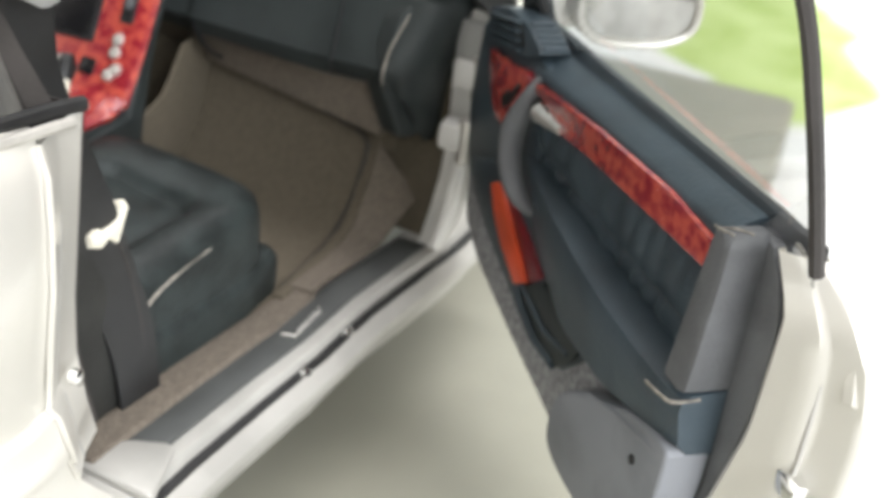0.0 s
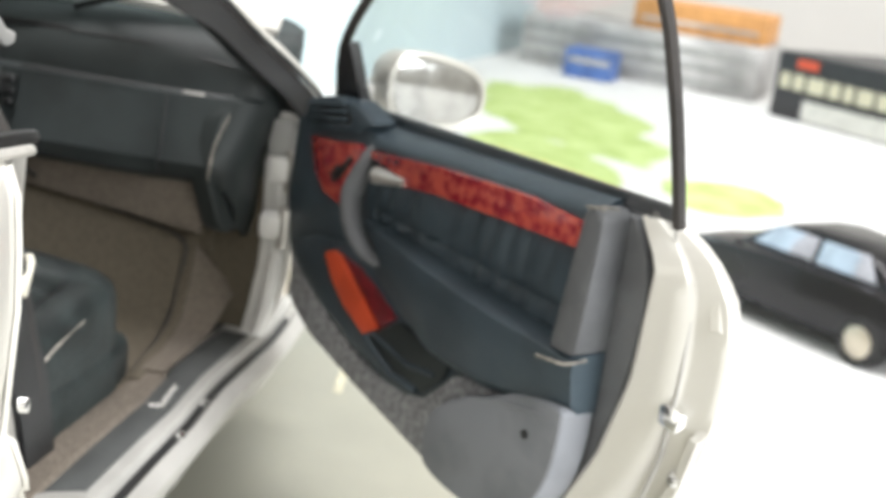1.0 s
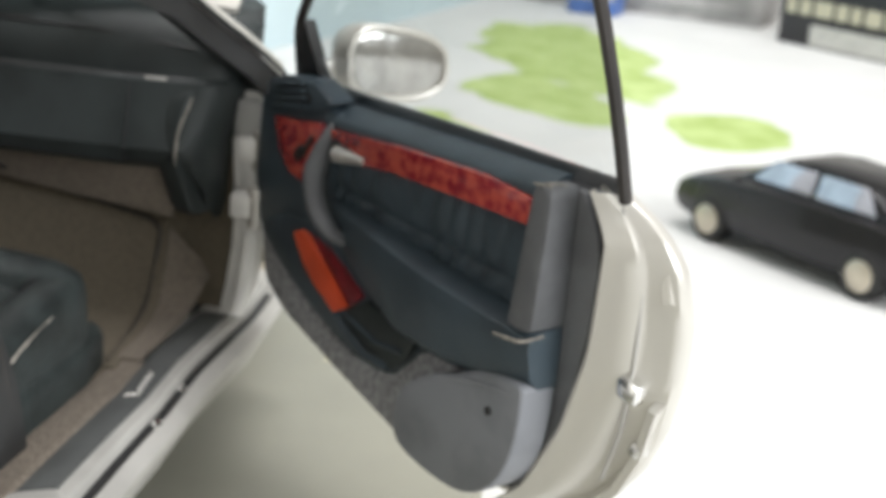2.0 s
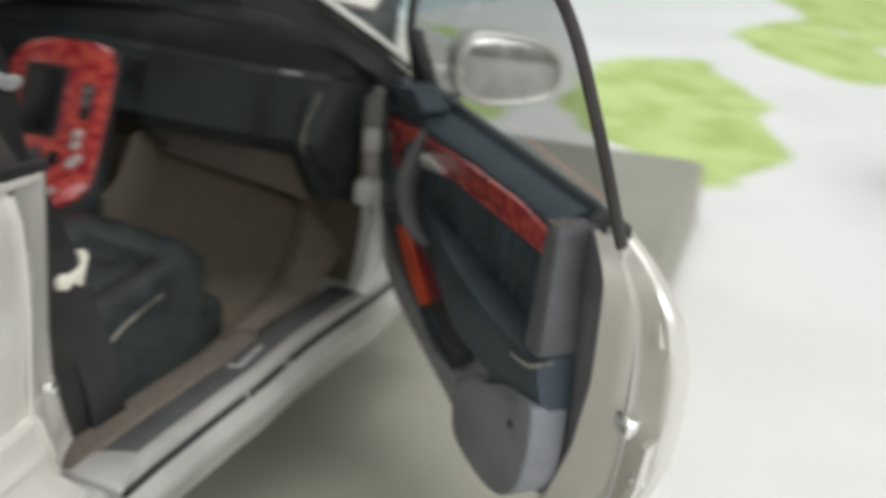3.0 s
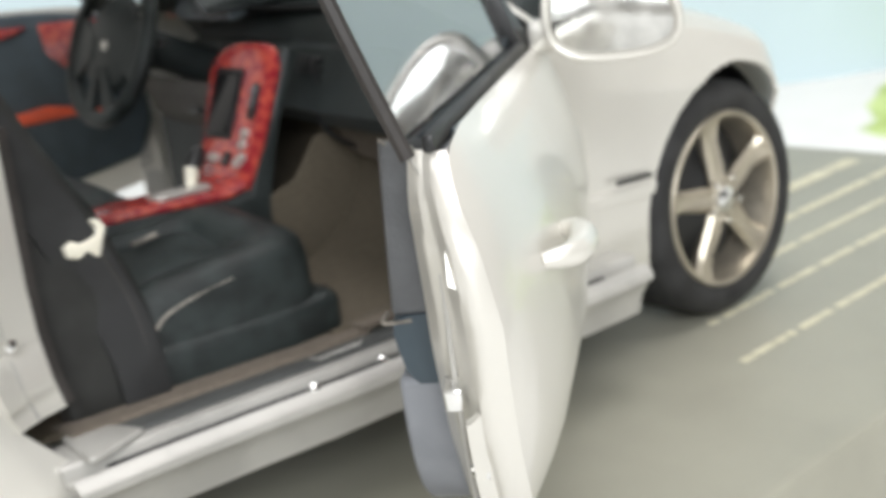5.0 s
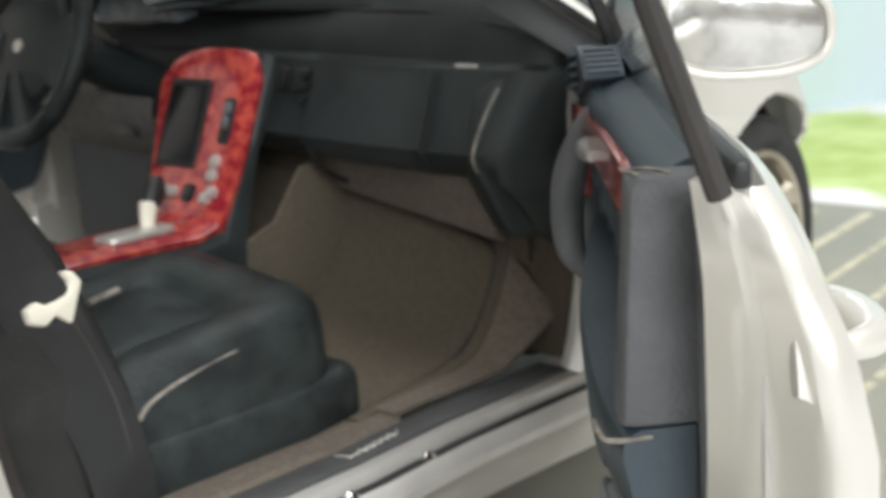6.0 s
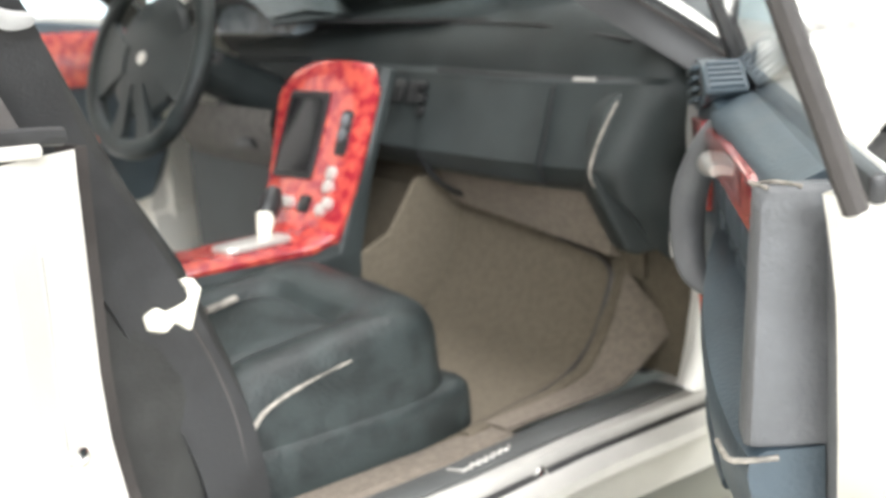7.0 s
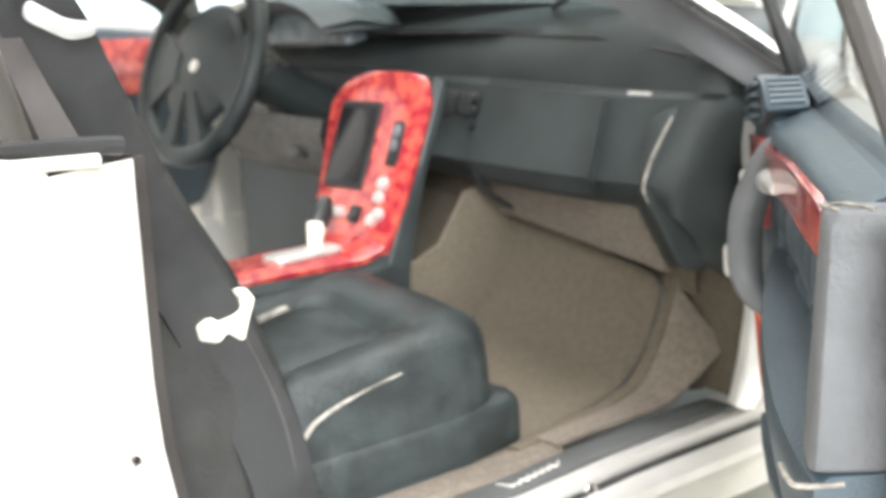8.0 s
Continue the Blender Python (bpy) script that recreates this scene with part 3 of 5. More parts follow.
# wheel: tyre, rim dish, five twin-edged spokes
def wheel(x, yout, z, r, sgn):
    wh = part("wheel", disc_solid((x, yout + sgn * 0.02, z), (0, sgn, 0), [(0.02, r * 0.30), (0.10, r * 0.72), (0.2, r * 0.74)], 40), BLACK, car)
    part("tyre", ring((x, yout, z), (0, sgn, 0), [(0.012, r * 0.745), (0.002, r * 0.80), (0.0, r * 0.88), (0.012, r * 0.955), (0.035, r), (0.2, r), (0.225, r * 0.95), (0.23, r * 0.7)], 56), RUBBER, wh)
    part("rim", loft([[Vector((x + math.cos(a) * q, yout + sgn * d, z + math.sin(a) * q)) for a in np.linspace(0, 2 * math.pi, 57)[:-1]] for d, q in ((0.012, r * 0.75), (0.004, r * 0.735), (0.008, r * 0.70), (0.05, r * 0.66), (0.12, r * 0.64), (0.19, r * 0.66))], True), RIM, wh)
    for k in range(5):
        a = 2 * math.pi * k / 5 + 0.45
        ca, sa = math.cos(a), math.sin(a)

        def P(rad, tan, d):
            return Vector((x + ca * rad - sa * tan, yout + sgn * d, z + sa * rad + ca * tan))
        rows = [[P(q, -w, d), P(q, -w * 0.6, d - 0.012), P(q, 0, d - 0.008), P(q, w * 0.6, d - 0.012), P(q, w, d), P(q, w * 0.5, d + 0.03), P(q, -w * 0.5, d + 0.03)] for q, w, d in
                ((r * 0.1, r * 0.10, 0.03), (r * 0.28, r * 0.105, 0.03), (r * 0.5, r * 0.09, 0.036), (r * 0.62, r * 0.11, 0.03), (r * 0.70, r * 0.14, 0.02))]
        part("spoke", loft(rows, True, True), RIM, wh)
        part("wheel_bolt", disc_solid(P(r * 0.16, r * 0.10, 0.016), (0, -sgn, 0), [(0, r * 0.028), (0.01, r * 0.028), (0.013, r * 0.012)], 10), CHROME, wh)
    part("hub_cap", disc_solid((x, yout + sgn * 0.02, z), (0, -sgn, 0), [(0, r * 0.12), (0.01, r * 0.11), (0.014, r * 0.05)], 20), CHROME, wh)


BODY.clear()
for wx, wy, wr in ((WX, 0.095 + WY, 0.322), (-1.02, 0.20, 0.293)):
    wheel(wx, wy, wr - 0.068, wr, 1)
    wheel(wx, 2 * YC - wy - 0.1, wr - 0.068, wr, -1)
BODY.append(fit_body)

# roof, pillars, glass: the roof's edge line in x, y, z
EDGE = [(1.185, -0.115, 0.80), (1.14, -0.055, 0.862), (1.065, 0.028, 0.940), (0.94, 0.11, 1.04), (0.80, 0.18, 1.13), (0.66, 0.24, 1.20), (0.50, 0.285, 1.245), (0.321, 0.297, 1.272), (0.009, 0.290, 1.282), (-0.242, 0.267, 1.262), (-0.6, 0.20, 1.18), (-1.0, 0.12, 1.04), (-1.15, 0.10, 0.97)]
EC = curve(EDGE, 5)


def off(pts, dy, dz, dx=0.0):
    return [Vector((p.x + dx, p.y + dy, p.z + dz)) for p in pts]


def both(name, bm_of, material, label=""):
    """A part and its twin on the far side."""
    part(name, bm_of(lambda p: p), material, car, label)
    part(name, bm_of(lambda p: [Vector((q.x, 2 * YC - q.y, q.z)) for q in p]), material, car, label)


both("roof_rail", lambda f: sheet([f(off(EC, -0.004, -0.004)), f(off(EC, 0.0, 0.022)), f(off(EC, 0.02, 0.040)), f(off(EC, 0.055, 0.056))], 0.01), PAINT)
both("drip_trim", lambda f: sheet([f(off(EC, -0.007, -0.008)), f(off(EC, -0.009, 0.004)), f(off(EC, 0.0, 0.012))], 0.007), BLACK)
both("roof_seal", lambda f: sheet([f(off(EC, -0.004, -0.010)), f(off(EC, 0.006, -0.022)), f(off(EC, 0.03, -0.034)), f(off(EC, 0.06, -0.030))], 0.008), SEAL)
PT = [p for p in EC if p.x > 0.35]
both("pillar_trim", lambda f: sheet([f(off(PT, 0.0, -0.014)), f(off(PT, 0.004, -0.04)), f([Vector((p.x - 0.02, p.y + 0.012, p.z - 0.025 - 0.03 * min(1.0, max(0.0, (p.x - 0.45) / 0.4)))) for p in PT]), f([Vector((p.x, p.y + 0.06, p.z - 0.02 - 0.02 * min(1.0, max(0.0, (p.x - 0.45) / 0.4)))) for p in PT])], 0.008), BLACK)
RO = [p for p in EC if -0.62 < p.x < 0.74]
roof_rows = []
for f in np.linspace(0, 1, 11):
    crown = 0.045 * math.sin(math.pi * f)
    roof_rows.append([Vector((p.x, (p.y + 0.056) * (1 - f) + (2 * YC - p.y - 0.056) * f, p.z + 0.057 + crown)) for p in RO])
part("roof", sheet(roof_rows, 0.012), PAINT, car)
part("headliner", sheet([[v - Vector((0, 0, 0.05)) for v in r] for r in roof_rows[1:-1]], 0.006), CREAM, car)
WF = [p for p in EC if p.x > 0.72]
ws = []
for f in np.linspace(0, 1, 11):
    bow = 0.10 * math.sin(math.pi * f)
    ws.append([Vector((p.x + bow + 0.02, (p.y + 0.05) * (1 - f) + (2 * YC - p.y - 0.05) * f, p.z + 0.045)) for p in WF])
part("windscreen", loft(ws), GLASS, car).visible_shadow = False
part("windscreen_band", sheet([[v + Vector((0.01, 0, 0.002)) for v in r[-3:]] for r in ws], 0.004), BLACK, car)
RW = [p for p in EC if p.x < -0.58]
part("rear_window", loft([[Vector((p.x - 0.06 * math.sin(math.pi * f), (p.y + 0.05) * (1 - f) + (2 * YC - p.y - 0.05) * f, p.z + 0.045)) for p in RW] for f in np.linspace(0, 1, 9)]), SMOKE, car)
part("boot_lid", sheet([[(x, 0.12 + (2 * YC - 0.24) * f, z + 0.03 * math.sin(math.pi * f)) for x, z in ((-1.15, 0.96), (-1.5, 0.94), (-1.82, 0.88), (-1.9, 0.8), (-1.92, 0.45), (-1.88, 0.2))] for f in np.linspace(0, 1, 9)], 0.015), PAINT, car)
# quarter window and its front post
QT = [p for p in EC if -0.98 < p.x < -0.035]
q_top = off(QT, -0.0, -0.02)
q_bot = [Vector((p.x, float(np.interp(p.x, [-1.0, -0.363, -0.02], [0.09, 0.058, 0.043])), float(np.interp(p.x, [-1.0, -0.363, -0.02], [0.955, 0.925, 0.90])))) for p in QT]
both("quarter_window", lambda f: loft([f(q_top), f(q_bot)]), SMOKE)
both("window_post", lambda f: sheet([f([Vector((-0.05, 0.285, 1.262)), Vector((-0.022, 0.17, 1.08)), Vector((0.02, 0.042, 0.885))]), f([Vector((-0.08, 0.285, 1.258)), Vector((-0.052, 0.17, 1.08)), Vector((-0.03, 0.042, 0.885))])], 0.012), SEAL)

# bonnet, standing open on its rear hinges
HA = radians(28)
hx, hz = 1.22, 0.935


def hood_pt(s, y, lift=0.0):
    return Vector((hx + s * math.cos(HA) - lift * math.sin(HA), y, hz + s * math.sin(HA) + lift * math.cos(HA)))


hrows = []
for f in np.linspace(0, 1, 15):
    e = 0.045 * math.sin(math.pi * f) ** 0.6
    hrows.append([hood_pt(s, (0.0 + 0.10 * (s / 1.25) ** 2) * (1 - f) + (2 * YC - 0.10 * (s / 1.25) ** 2) * f, e + 0.05 * math.sin(min(1, s / 1.25) * math.pi * 0.5) * 0.6) for s in np.linspace(0, 1.25, 9)])
bonnet = part("bonnet", sheet(hrows, 0.018), PAINT, car)
for k in range(6):
    part("bonnet_louvre", prism([hood_pt(0.17 + 0.028 * k, 0.34, 0.055), hood_pt(0.17 + 0.028 * k, 0.56, 0.062), hood_pt(0.184 + 0.028 * k, 0.56, 0.062), hood_pt(0.184 + 0.028 * k, 0.34, 0.055)], hood_pt(0, 0, 0.012) - hood_pt(0, 0, 0)), JAMB, bonnet)
part("cowl", sheet([[(1.18, y, 0.885), (1.27, y, 0.87), (1.32, y, 0.82)] for y in np.linspace(0.08, 2 * YC - 0.08, 7)], 0.01), BLACK, car)
both("wiper", lambda f: tube(f([Vector((1.24, 0.5, 0.93)), Vector((1.17, 0.34, 0.975)), Vector((1.13, 0.22, 1.0))]), 0.008, 6), BLACK)

# ---------------------------------------------------------------- passenger door, standing open
BODY.clear()
DO, DU, DN = Vector((1.122, -0.075, 0)), Vector((-0.7993, -0.6009, 0)), Vector((-0.6009, 0.7993, 0))


def E(u, n, z):
    """Point of the door: u runs from the hinge to the rear end, n inwards, z up."""
    return DO + DU * u + DN * n + Vector((0, 0, z))


def eplate(uz, n0, n1, r=0.006, rnd_=0.0, seg=2):
    """A slab of the door: outline in (u, z), from depth n0 to n1."""
    pts = [Vector((u, z, 0)) for u, z in uz]
    if rnd_:
        pts = rounded(pts, rnd_)
    return prism([E(p.x, n0, p.y) for p in pts], DN * (n1 - n0), r, seg)


def smooth(uz, n=3):
    return [tuple(v)[:2] for v in curve([(u, z, 0) for u, z in uz], n, True)]


# outer skin, bulging outwards
door = part("passenger_door", sheet([[E(u, -0.066 + (no + 0.066) * max(0.0, math.sin(math.pi * q)) ** 0.7, zt * (1 - q) + zb * q) for q in (0, 0.015, 0.05, 0.12, 0.22, 0.35, 0.5, 0.65, 0.78, 0.88, 0.95, 0.985, 1)]
                                     for u, zt, zb, no in ((0.05, 0.835, 0.36, -0.13), (0.12, 0.842, 0.30, -0.15), (0.3, 0.850, 0.25, -0.160), (0.6, 0.864, 0.225, -0.176), (0.9, 0.876, 0.225, -0.176), (1.05, 0.880, 0.25, -0.17), (1.14, 0.868, 0.29, -0.155), (1.21, 0.835, 0.36, -0.143), (1.25, 0.79, 0.44, -0.132), (1.27, 0.72, 0.53, -0.122))], 0.016), PAINT, car)


# rear end of the shell: a flange with a step, rounded over at the top and drawn in below
def rear_u(z):
    return float(np.interp(z, [0.22, 0.26, 0.32, 0.40, 0.48, 0.58, 0.68, 0.76, 0.81, 0.845, 0.868], [1.0, 1.09, 1.165, 1.225, 1.262, 1.282, 1.284, 1.274, 1.25, 1.21, 1.16]))


frow = []
for z in np.linspace(0.225, 0.868, 26):
    w = rear_u(z)
    lip = float(np.interp(z, [0.22, 0.3, 0.45, 0.6, 0.8, 0.868], [0.93, 1.02, 1.105, 1.15, 1.165, 1.12]))
    k = float(np.interp(z, [0.66, 0.76, 0.868], [1.0, 0.85, 0.5]))
    frow.append([E(lip * (1 - f) + w * f, n * k, z) for f, n in ((-0.02, -0.022), (0.0, -0.012), (0.06, -0.010), (0.30, -0.028), (0.52, -0.044), (0.56, -0.056), (0.62, -0.062), (0.88, -0.080), (0.97, -0.088), (1.0, -0.100), (0.97, -0.115), (0.90, -0.13))])
part("door_rim", sheet(frow, 0.008), PAINT, door, "bright silver door edge")
part("rim_step", tube([E(0.44 * 1.15 + 0.56 * rear_u(z), -0.050, z) for z in (0.82, 0.72, 0.6, 0.48, 0.38)], 0.004, 8), PAINT_SHADED, door)
lc = E(1.225, -0.062, 0.56)
part("latch", prism([lc + DU * a + Vector((0, 0, b)) for a, b in ((-0.022, -0.016), (0.022, -0.02), (0.026, 0.012), (0.0, 0.024), (-0.024, 0.016))], DN * 0.026, 0.005), CHROME, door)
part("latch_pin", disc_solid(E(1.235, -0.085, 0.452), DN, [(0, 0.014), (0.02, 0.014), (0.026, 0.007)], 14), CHROME, door, "small chrome stud")
hc = curve([E(0.84, -0.165, 0.66), E(0.86, -0.195, 0.662), E(0.94, -0.207, 0.668), E(1.01, -0.198, 0.672), E(1.04, -0.155, 0.672)], 5)
part("outer_handle", tube(hc, [0.012 + 0.010 * math.sin(math.pi * i / (len(hc) - 1)) for i in range(len(hc))], 10), PAINT, door)
# thick inner trim: backing with its slate-coloured rear end
part("inner_backing", eplate(smooth([(0.045, 0.815), (0.35, 0.832), (0.75, 0.85), (1.06, 0.86), (1.105, 0.845), (1.15, 0.77), (1.145, 0.62), (1.10, 0.45), (1.03, 0.33), (0.95, 0.262), (0.70, 0.243), (0.40, 0.285), (0.18, 0.33), (0.085, 0.385), (0.055, 0.5), (0.03, 0.65)]), -0.062, -0.014, 0.008), PADGREY, door)
part("felt_lower", eplate([(0.068, 0.508), (0.128, 0.52), (0.255, 0.404), (0.431, 0.352), (0.58, 0.352), (0.70, 0.447), (0.90, 0.47), (1.04, 0.49), (1.06, 0.40), (1.0, 0.30), (0.90, 0.258), (0.66, 0.25), (0.39, 0.298), (0.185, 0.342), (0.09, 0.39)], -0.013, 0.014, 0.006, 0.02), FELT, door, "mottled grey felt lining")
part("front_trim", eplate([(0.05, 0.80), (0.11, 0.84), (0.24, 0.845), (0.40, 0.83), (0.42, 0.79), (0.40, 0.70), (0.40, 0.60), (0.30, 0.575), (0.20, 0.545), (0.07, 0.51), (0.035, 0.62)], -0.013, 0.020, 0.010, 0.015), DOORBLUE, door)
# sloping ledge from the wood strip up to the window
lrows = []
for u in np.linspace(0.34, 1.045, 16):
    zs = 0.800 + 0.030 * (u - 0.37) / 0.67
    zt = 0.834 + 0.038 * (u - 0.21) / 0.9
    ns = -0.044 - 0.018 * (u - 0.2) / 0.9
    lrows.append([E(u, n, z) for n, z in ((0.0, zs - 0.02), (0.018, zs - 0.004), (0.025, zs + 0.006), (0.024, zs + 0.016), (0.018, zs * 0.5 + zt * 0.5 + 0.006), (-0.02, zt + 0.004), (ns + 0.01, zt + 0.006), (ns, zt - 0.004))])
part("upper_trim", loft(lrows, True, True), DOORBLUE, door)
part("speaker_vent", eplate([(0.098, 0.79), (0.100, 0.852), (0.20, 0.880), (0.30, 0.878), (0.375, 0.852), (0.31, 0.822), (0.141, 0.792)], -0.03, 0.030, 0.010, 0.02), DOORBLUE, door)
part("vent_recess", eplate([(0.135, 0.800), (0.142, 0.848), (0.262, 0.872), (0.292, 0.846), (0.286, 0.830), (0.16, 0.800)], 0.026, 0.032, 0.002), BLACK, door)
for k in range(4):
    z = 0.800 + 0.0145 * k
    part("vent_slat", prism([E(0.138, 0.030, z), E(0.288 - 0.008 * k, 0.030, z + 0.026), E(0.288 - 0.008 * k, 0.030, z + 0.034), E(0.138, 0.030, z + 0.008)], DN * 0.012, 0.002), DOORBLUE, door)
for k in range(5):
    u, z = 0.292 + 0.017 * k, 0.8805 - 0.0056 * k
    part("vent_slat", tube([E(u, -0.024, z), E(u, 0.024, z)], 0.0055, 6), DOORBLUE, door)
tri_ = part("burl_corner", eplate([(0.143, 0.782), (0.240, 0.790), (0.336, 0.806), (0.361, 0.796), (0.306, 0.721), (0.301, 0.662), (0.216, 0.673), (0.171, 0.712)], 0.012, 0.036, 0.006, 0.010), BURL, door, "red burl wood corner trim")
part("lock_button", eplate([(0.243, 0.722), (0.256, 0.705), (0.284, 0.722), (0.322, 0.772), (0.310, 0.774), (0.284, 0.745), (0.266, 0.745)], 0.035, 0.041, 0.002), BLACK, tri_)
part("burl_strip", eplate([(0.372, 0.800), (0.64, 0.827), (0.891, 0.840), (1.046, 0.832), (1.040, 0.788), (0.825, 0.780), (0.616, 0.771), (0.505, 0.759), (0.46, 0.780), (0.38, 0.788)], -0.002, 0.034, 0.008, 0.006), BURL, door, "red burl wood strip")


# leather insert in two panels with gathered folds
def insert(uz_top, uz_bot, n0, amp):
    rows = []
    m = 181
    for i in range(m):
        f = i / (m - 1)
        a = Vector((*np.array(uz_top[0]) * (1 - f) + np.array(uz_top[1]) * f, 0))
        c = Vector((*np.array(uz_bot[0]) * (1 - f) + np.array(uz_bot[1]) * f, 0))
        row = []
        for g in np.linspace(0, 1, 9):
            p = a * (1 - g) + c * g
            fold = amp * math.sin(f * 58 + 3.1 * math.sin(f * 9) + g * 1.6) * math.sin(math.pi * g) * (0.4 + 0.6 * abs(math.sin(f * 7)))
            fine = 0.0035 * abs(math.sin(f * 41 + 2.3 * math.sin(f * 6.1) + 0.7 * math.sin(g * 5 + f * 20))) ** 14 * (0.3 + 0.7 * math.sin(f * 13 + g * 2.5) ** 2) * math.sin(math.pi * min(1.0, g * 1.3)) if g < 0.77 else 0.0
            row.append(E(p.x, n0 + 0.010 * math.sin(math.pi * g) ** 0.5 + 0.6 * fold + fine, p.y))
        rows.append(row)
    return sheet(rows, 0.012)


part("insert_upper", insert(((0.37, 0.776), (1.040, 0.796)), ((0.36, 0.688), (1.030, 0.676)), 0.0, 0.006), DOORBLUE, door, "gathered dark blue leather")
part("insert_lower", insert(((0.36, 0.686), (1.030, 0.674)), ((0.36, 0.650), (1.024, 0.594)), 0.0, 0.006), DOORBLUE, door, "gathered dark blue leather")
creases = []
for k, u in enumerate((0.42, 0.455, 0.47, 0.505, 0.54, 0.575, 0.60, 0.635, 0.69, 0.725, 0.75, 0.80, 0.835, 0.87, 0.93, 0.965)):
    za, ln = 0.762 - 0.012 * (k % 3), (0.045, 0.07, 0.055, 0.08)[k % 4]
    creases.append(tube(curve([E(u, 0.0135, za), E(u + 0.006 * math.sin(k * 2.1), 0.0148, za - ln * 0.35), E(u + 0.012 * math.sin(k * 1.3), 0.0145, za - ln * 0.7), E(u + 0.010 * math.cos(k * 1.7), 0.0115, za - ln)], 3), [0.0008, 0.0016, 0.0018, 0.0018, 0.0016, 0.0018, 0.0016, 0.0014, 0.0012, 0.0006], 4))
part("leather_creases", join(*creases), CREASE, door, "pale worn creases in the leather")
part("insert_badge", eplate([(0.945, 0.742), (0.978, 0.744), (0.975, 0.722), (0.942, 0.720)], 0.008, 0.014, 0.002), PADGREY, door)
# rear edge pad: its broad face looks to the rear
prow = []
for z, u0, u1 in ((0.622, 1.022, 1.082), (0.628, 1.020, 1.087), (0.70, 1.026, 1.089), (0.78, 1.032, 1.090), (0.845, 1.038, 1.088), (0.860, 1.042, 1.084), (0.866, 1.052, 1.076)):
    nb = float(np.interp(z, [0.62, 0.86], [0.060, 0.046]))
    prow.append([E(u, n, z) for u, n in ((u0, -0.02), (u0, nb - 0.008), (u0 + 0.01, nb), (u1 - 0.010, nb), (u1 - 0.002, nb - 0.005), (u1, nb - 0.014), (u1, -0.012), (u1 - 0.003, -0.020))])
pad = part("edge_pad", loft(prow, True, True), PADGREY, door)
# Pale line on the pad's top: wear, and its lit edge painted in.
part("pad_worn_lit_edge", join(*[tube(curve([E(1.046 + 0.006 * k, 0.0465, 0.8655 - 0.002 * k), E(1.062, 0.047 - 0.02 * k, 0.868), E(1.078, 0.035 - 0.03 * k, 0.866)], 3), 0.0022, 5) for k in range(2)]), WORN_LIT, pad, "pale worn edge")
# armrest: a long shelf that swells towards its blunt rear end
arows = []
for f in np.linspace(0, 1, 17):
    u = 0.345 + 0.743 * f
    zt = 0.662 - 0.042 * f
    nn = 0.020 + 0.045 * math.sin(math.pi * min(1.0, f * 0.98)) ** 0.6 * f ** 0.3 + 0.030 * f
    zb = float(np.interp(f, [0, 0.2, 0.45, 0.7, 1.0], [0.60, 0.535, 0.478, 0.485, 0.525]))
    sec = [(-0.012, zt + 0.004), (nn * 0.7, zt), (nn * 0.95, zt - 0.008), (nn, zt - 0.024), (nn * 0.97, zt * 0.6 + zb * 0.4), (nn * 0.8, zb + 0.012), (nn * 0.5, zb - 0.008), (-0.012, zb - 0.01)]
    arows.append([E(u, n, z) for n, z in sec])
arm = part("armrest", loft(arows, True, True), DOORBLUE, door)
part("armrest_wear", tube(curve([E(1.02, 0.080, 0.604), E(1.055, 0.078, 0.607), E(1.084, 0.070, 0.610), E(1.089, 0.03, 0.614)], 4), 0.003, 6), WORN_LIT, arm, "pale worn edge")
# scooped pocket in front of the armrest with the orange-red inlay
srows = []
for f in np.linspace(0, 1, 13):
    u = 0.075 + 0.68 * f
    zt = float(np.interp(u, [0.07, 0.19, 0.38, 0.56, 0.76], [0.535, 0.575, 0.60, 0.575, 0.50]))
    zb = float(np.interp(u, [0.07, 0.19, 0.38, 0.56, 0.65, 0.76], [0.50, 0.445, 0.385, 0.355, 0.375, 0.47]))
    nn = 0.016 + 0.016 * math.sin(math.pi * min(1, f * 1.05)) ** 0.7
    srows.append([E(u, n, z) for n, z in ((-0.012, zt), (nn * 0.8, zt - 0.005), (nn, zt * 0.85 + zb * 0.15), (nn * 1.05, (zt + zb) / 2), (nn, zt * 0.12 + zb * 0.88), (nn * 0.6, zb - 0.005), (-0.012, zb - 0.01))])
part("map_pocket", loft(srows, True, True), DOORBLUE, door)
part("pocket_inlay", eplate([(0.261, 0.552), (0.290, 0.566), (0.329, 0.562), (0.419, 0.508), (0.494, 0.461), (0.445, 0.431), (0.357, 0.466), (0.300, 0.505)], 0.024, 0.042, 0.006, 0.008), REDBRIGHT, door, "orange-red plastic inlay")
part("inlay_shade", eplate([(0.318, 0.566), (0.400, 0.558), (0.470, 0.535), (0.545, 0.500), (0.494, 0.458), (0.419, 0.506)], 0.024, 0.036, 0.004), REDDARK, door, "deep red plastic inlay")
part("pocket_slot", eplate([(0.460, 0.436), (0.558, 0.498), (0.746, 0.486), (0.712, 0.430), (0.663, 0.388), (0.555, 0.392)], 0.026, 0.040, 0.006), DASH, door)
part("slot_lip", tube([E(0.455, 0.040, 0.432), E(0.50, 0.042, 0.412), E(0.57, 0.040, 0.388), E(0.65, 0.036, 0.388)], 0.010, 8), DOORBLUE, door)
part("slot_edge", tube([E(0.475, 0.041, 0.446), E(0.53, 0.042, 0.440), E(0.61, 0.042, 0.428), E(0.70, 0.040, 0.440)], 0.005, 6), DOORBLUE, door)
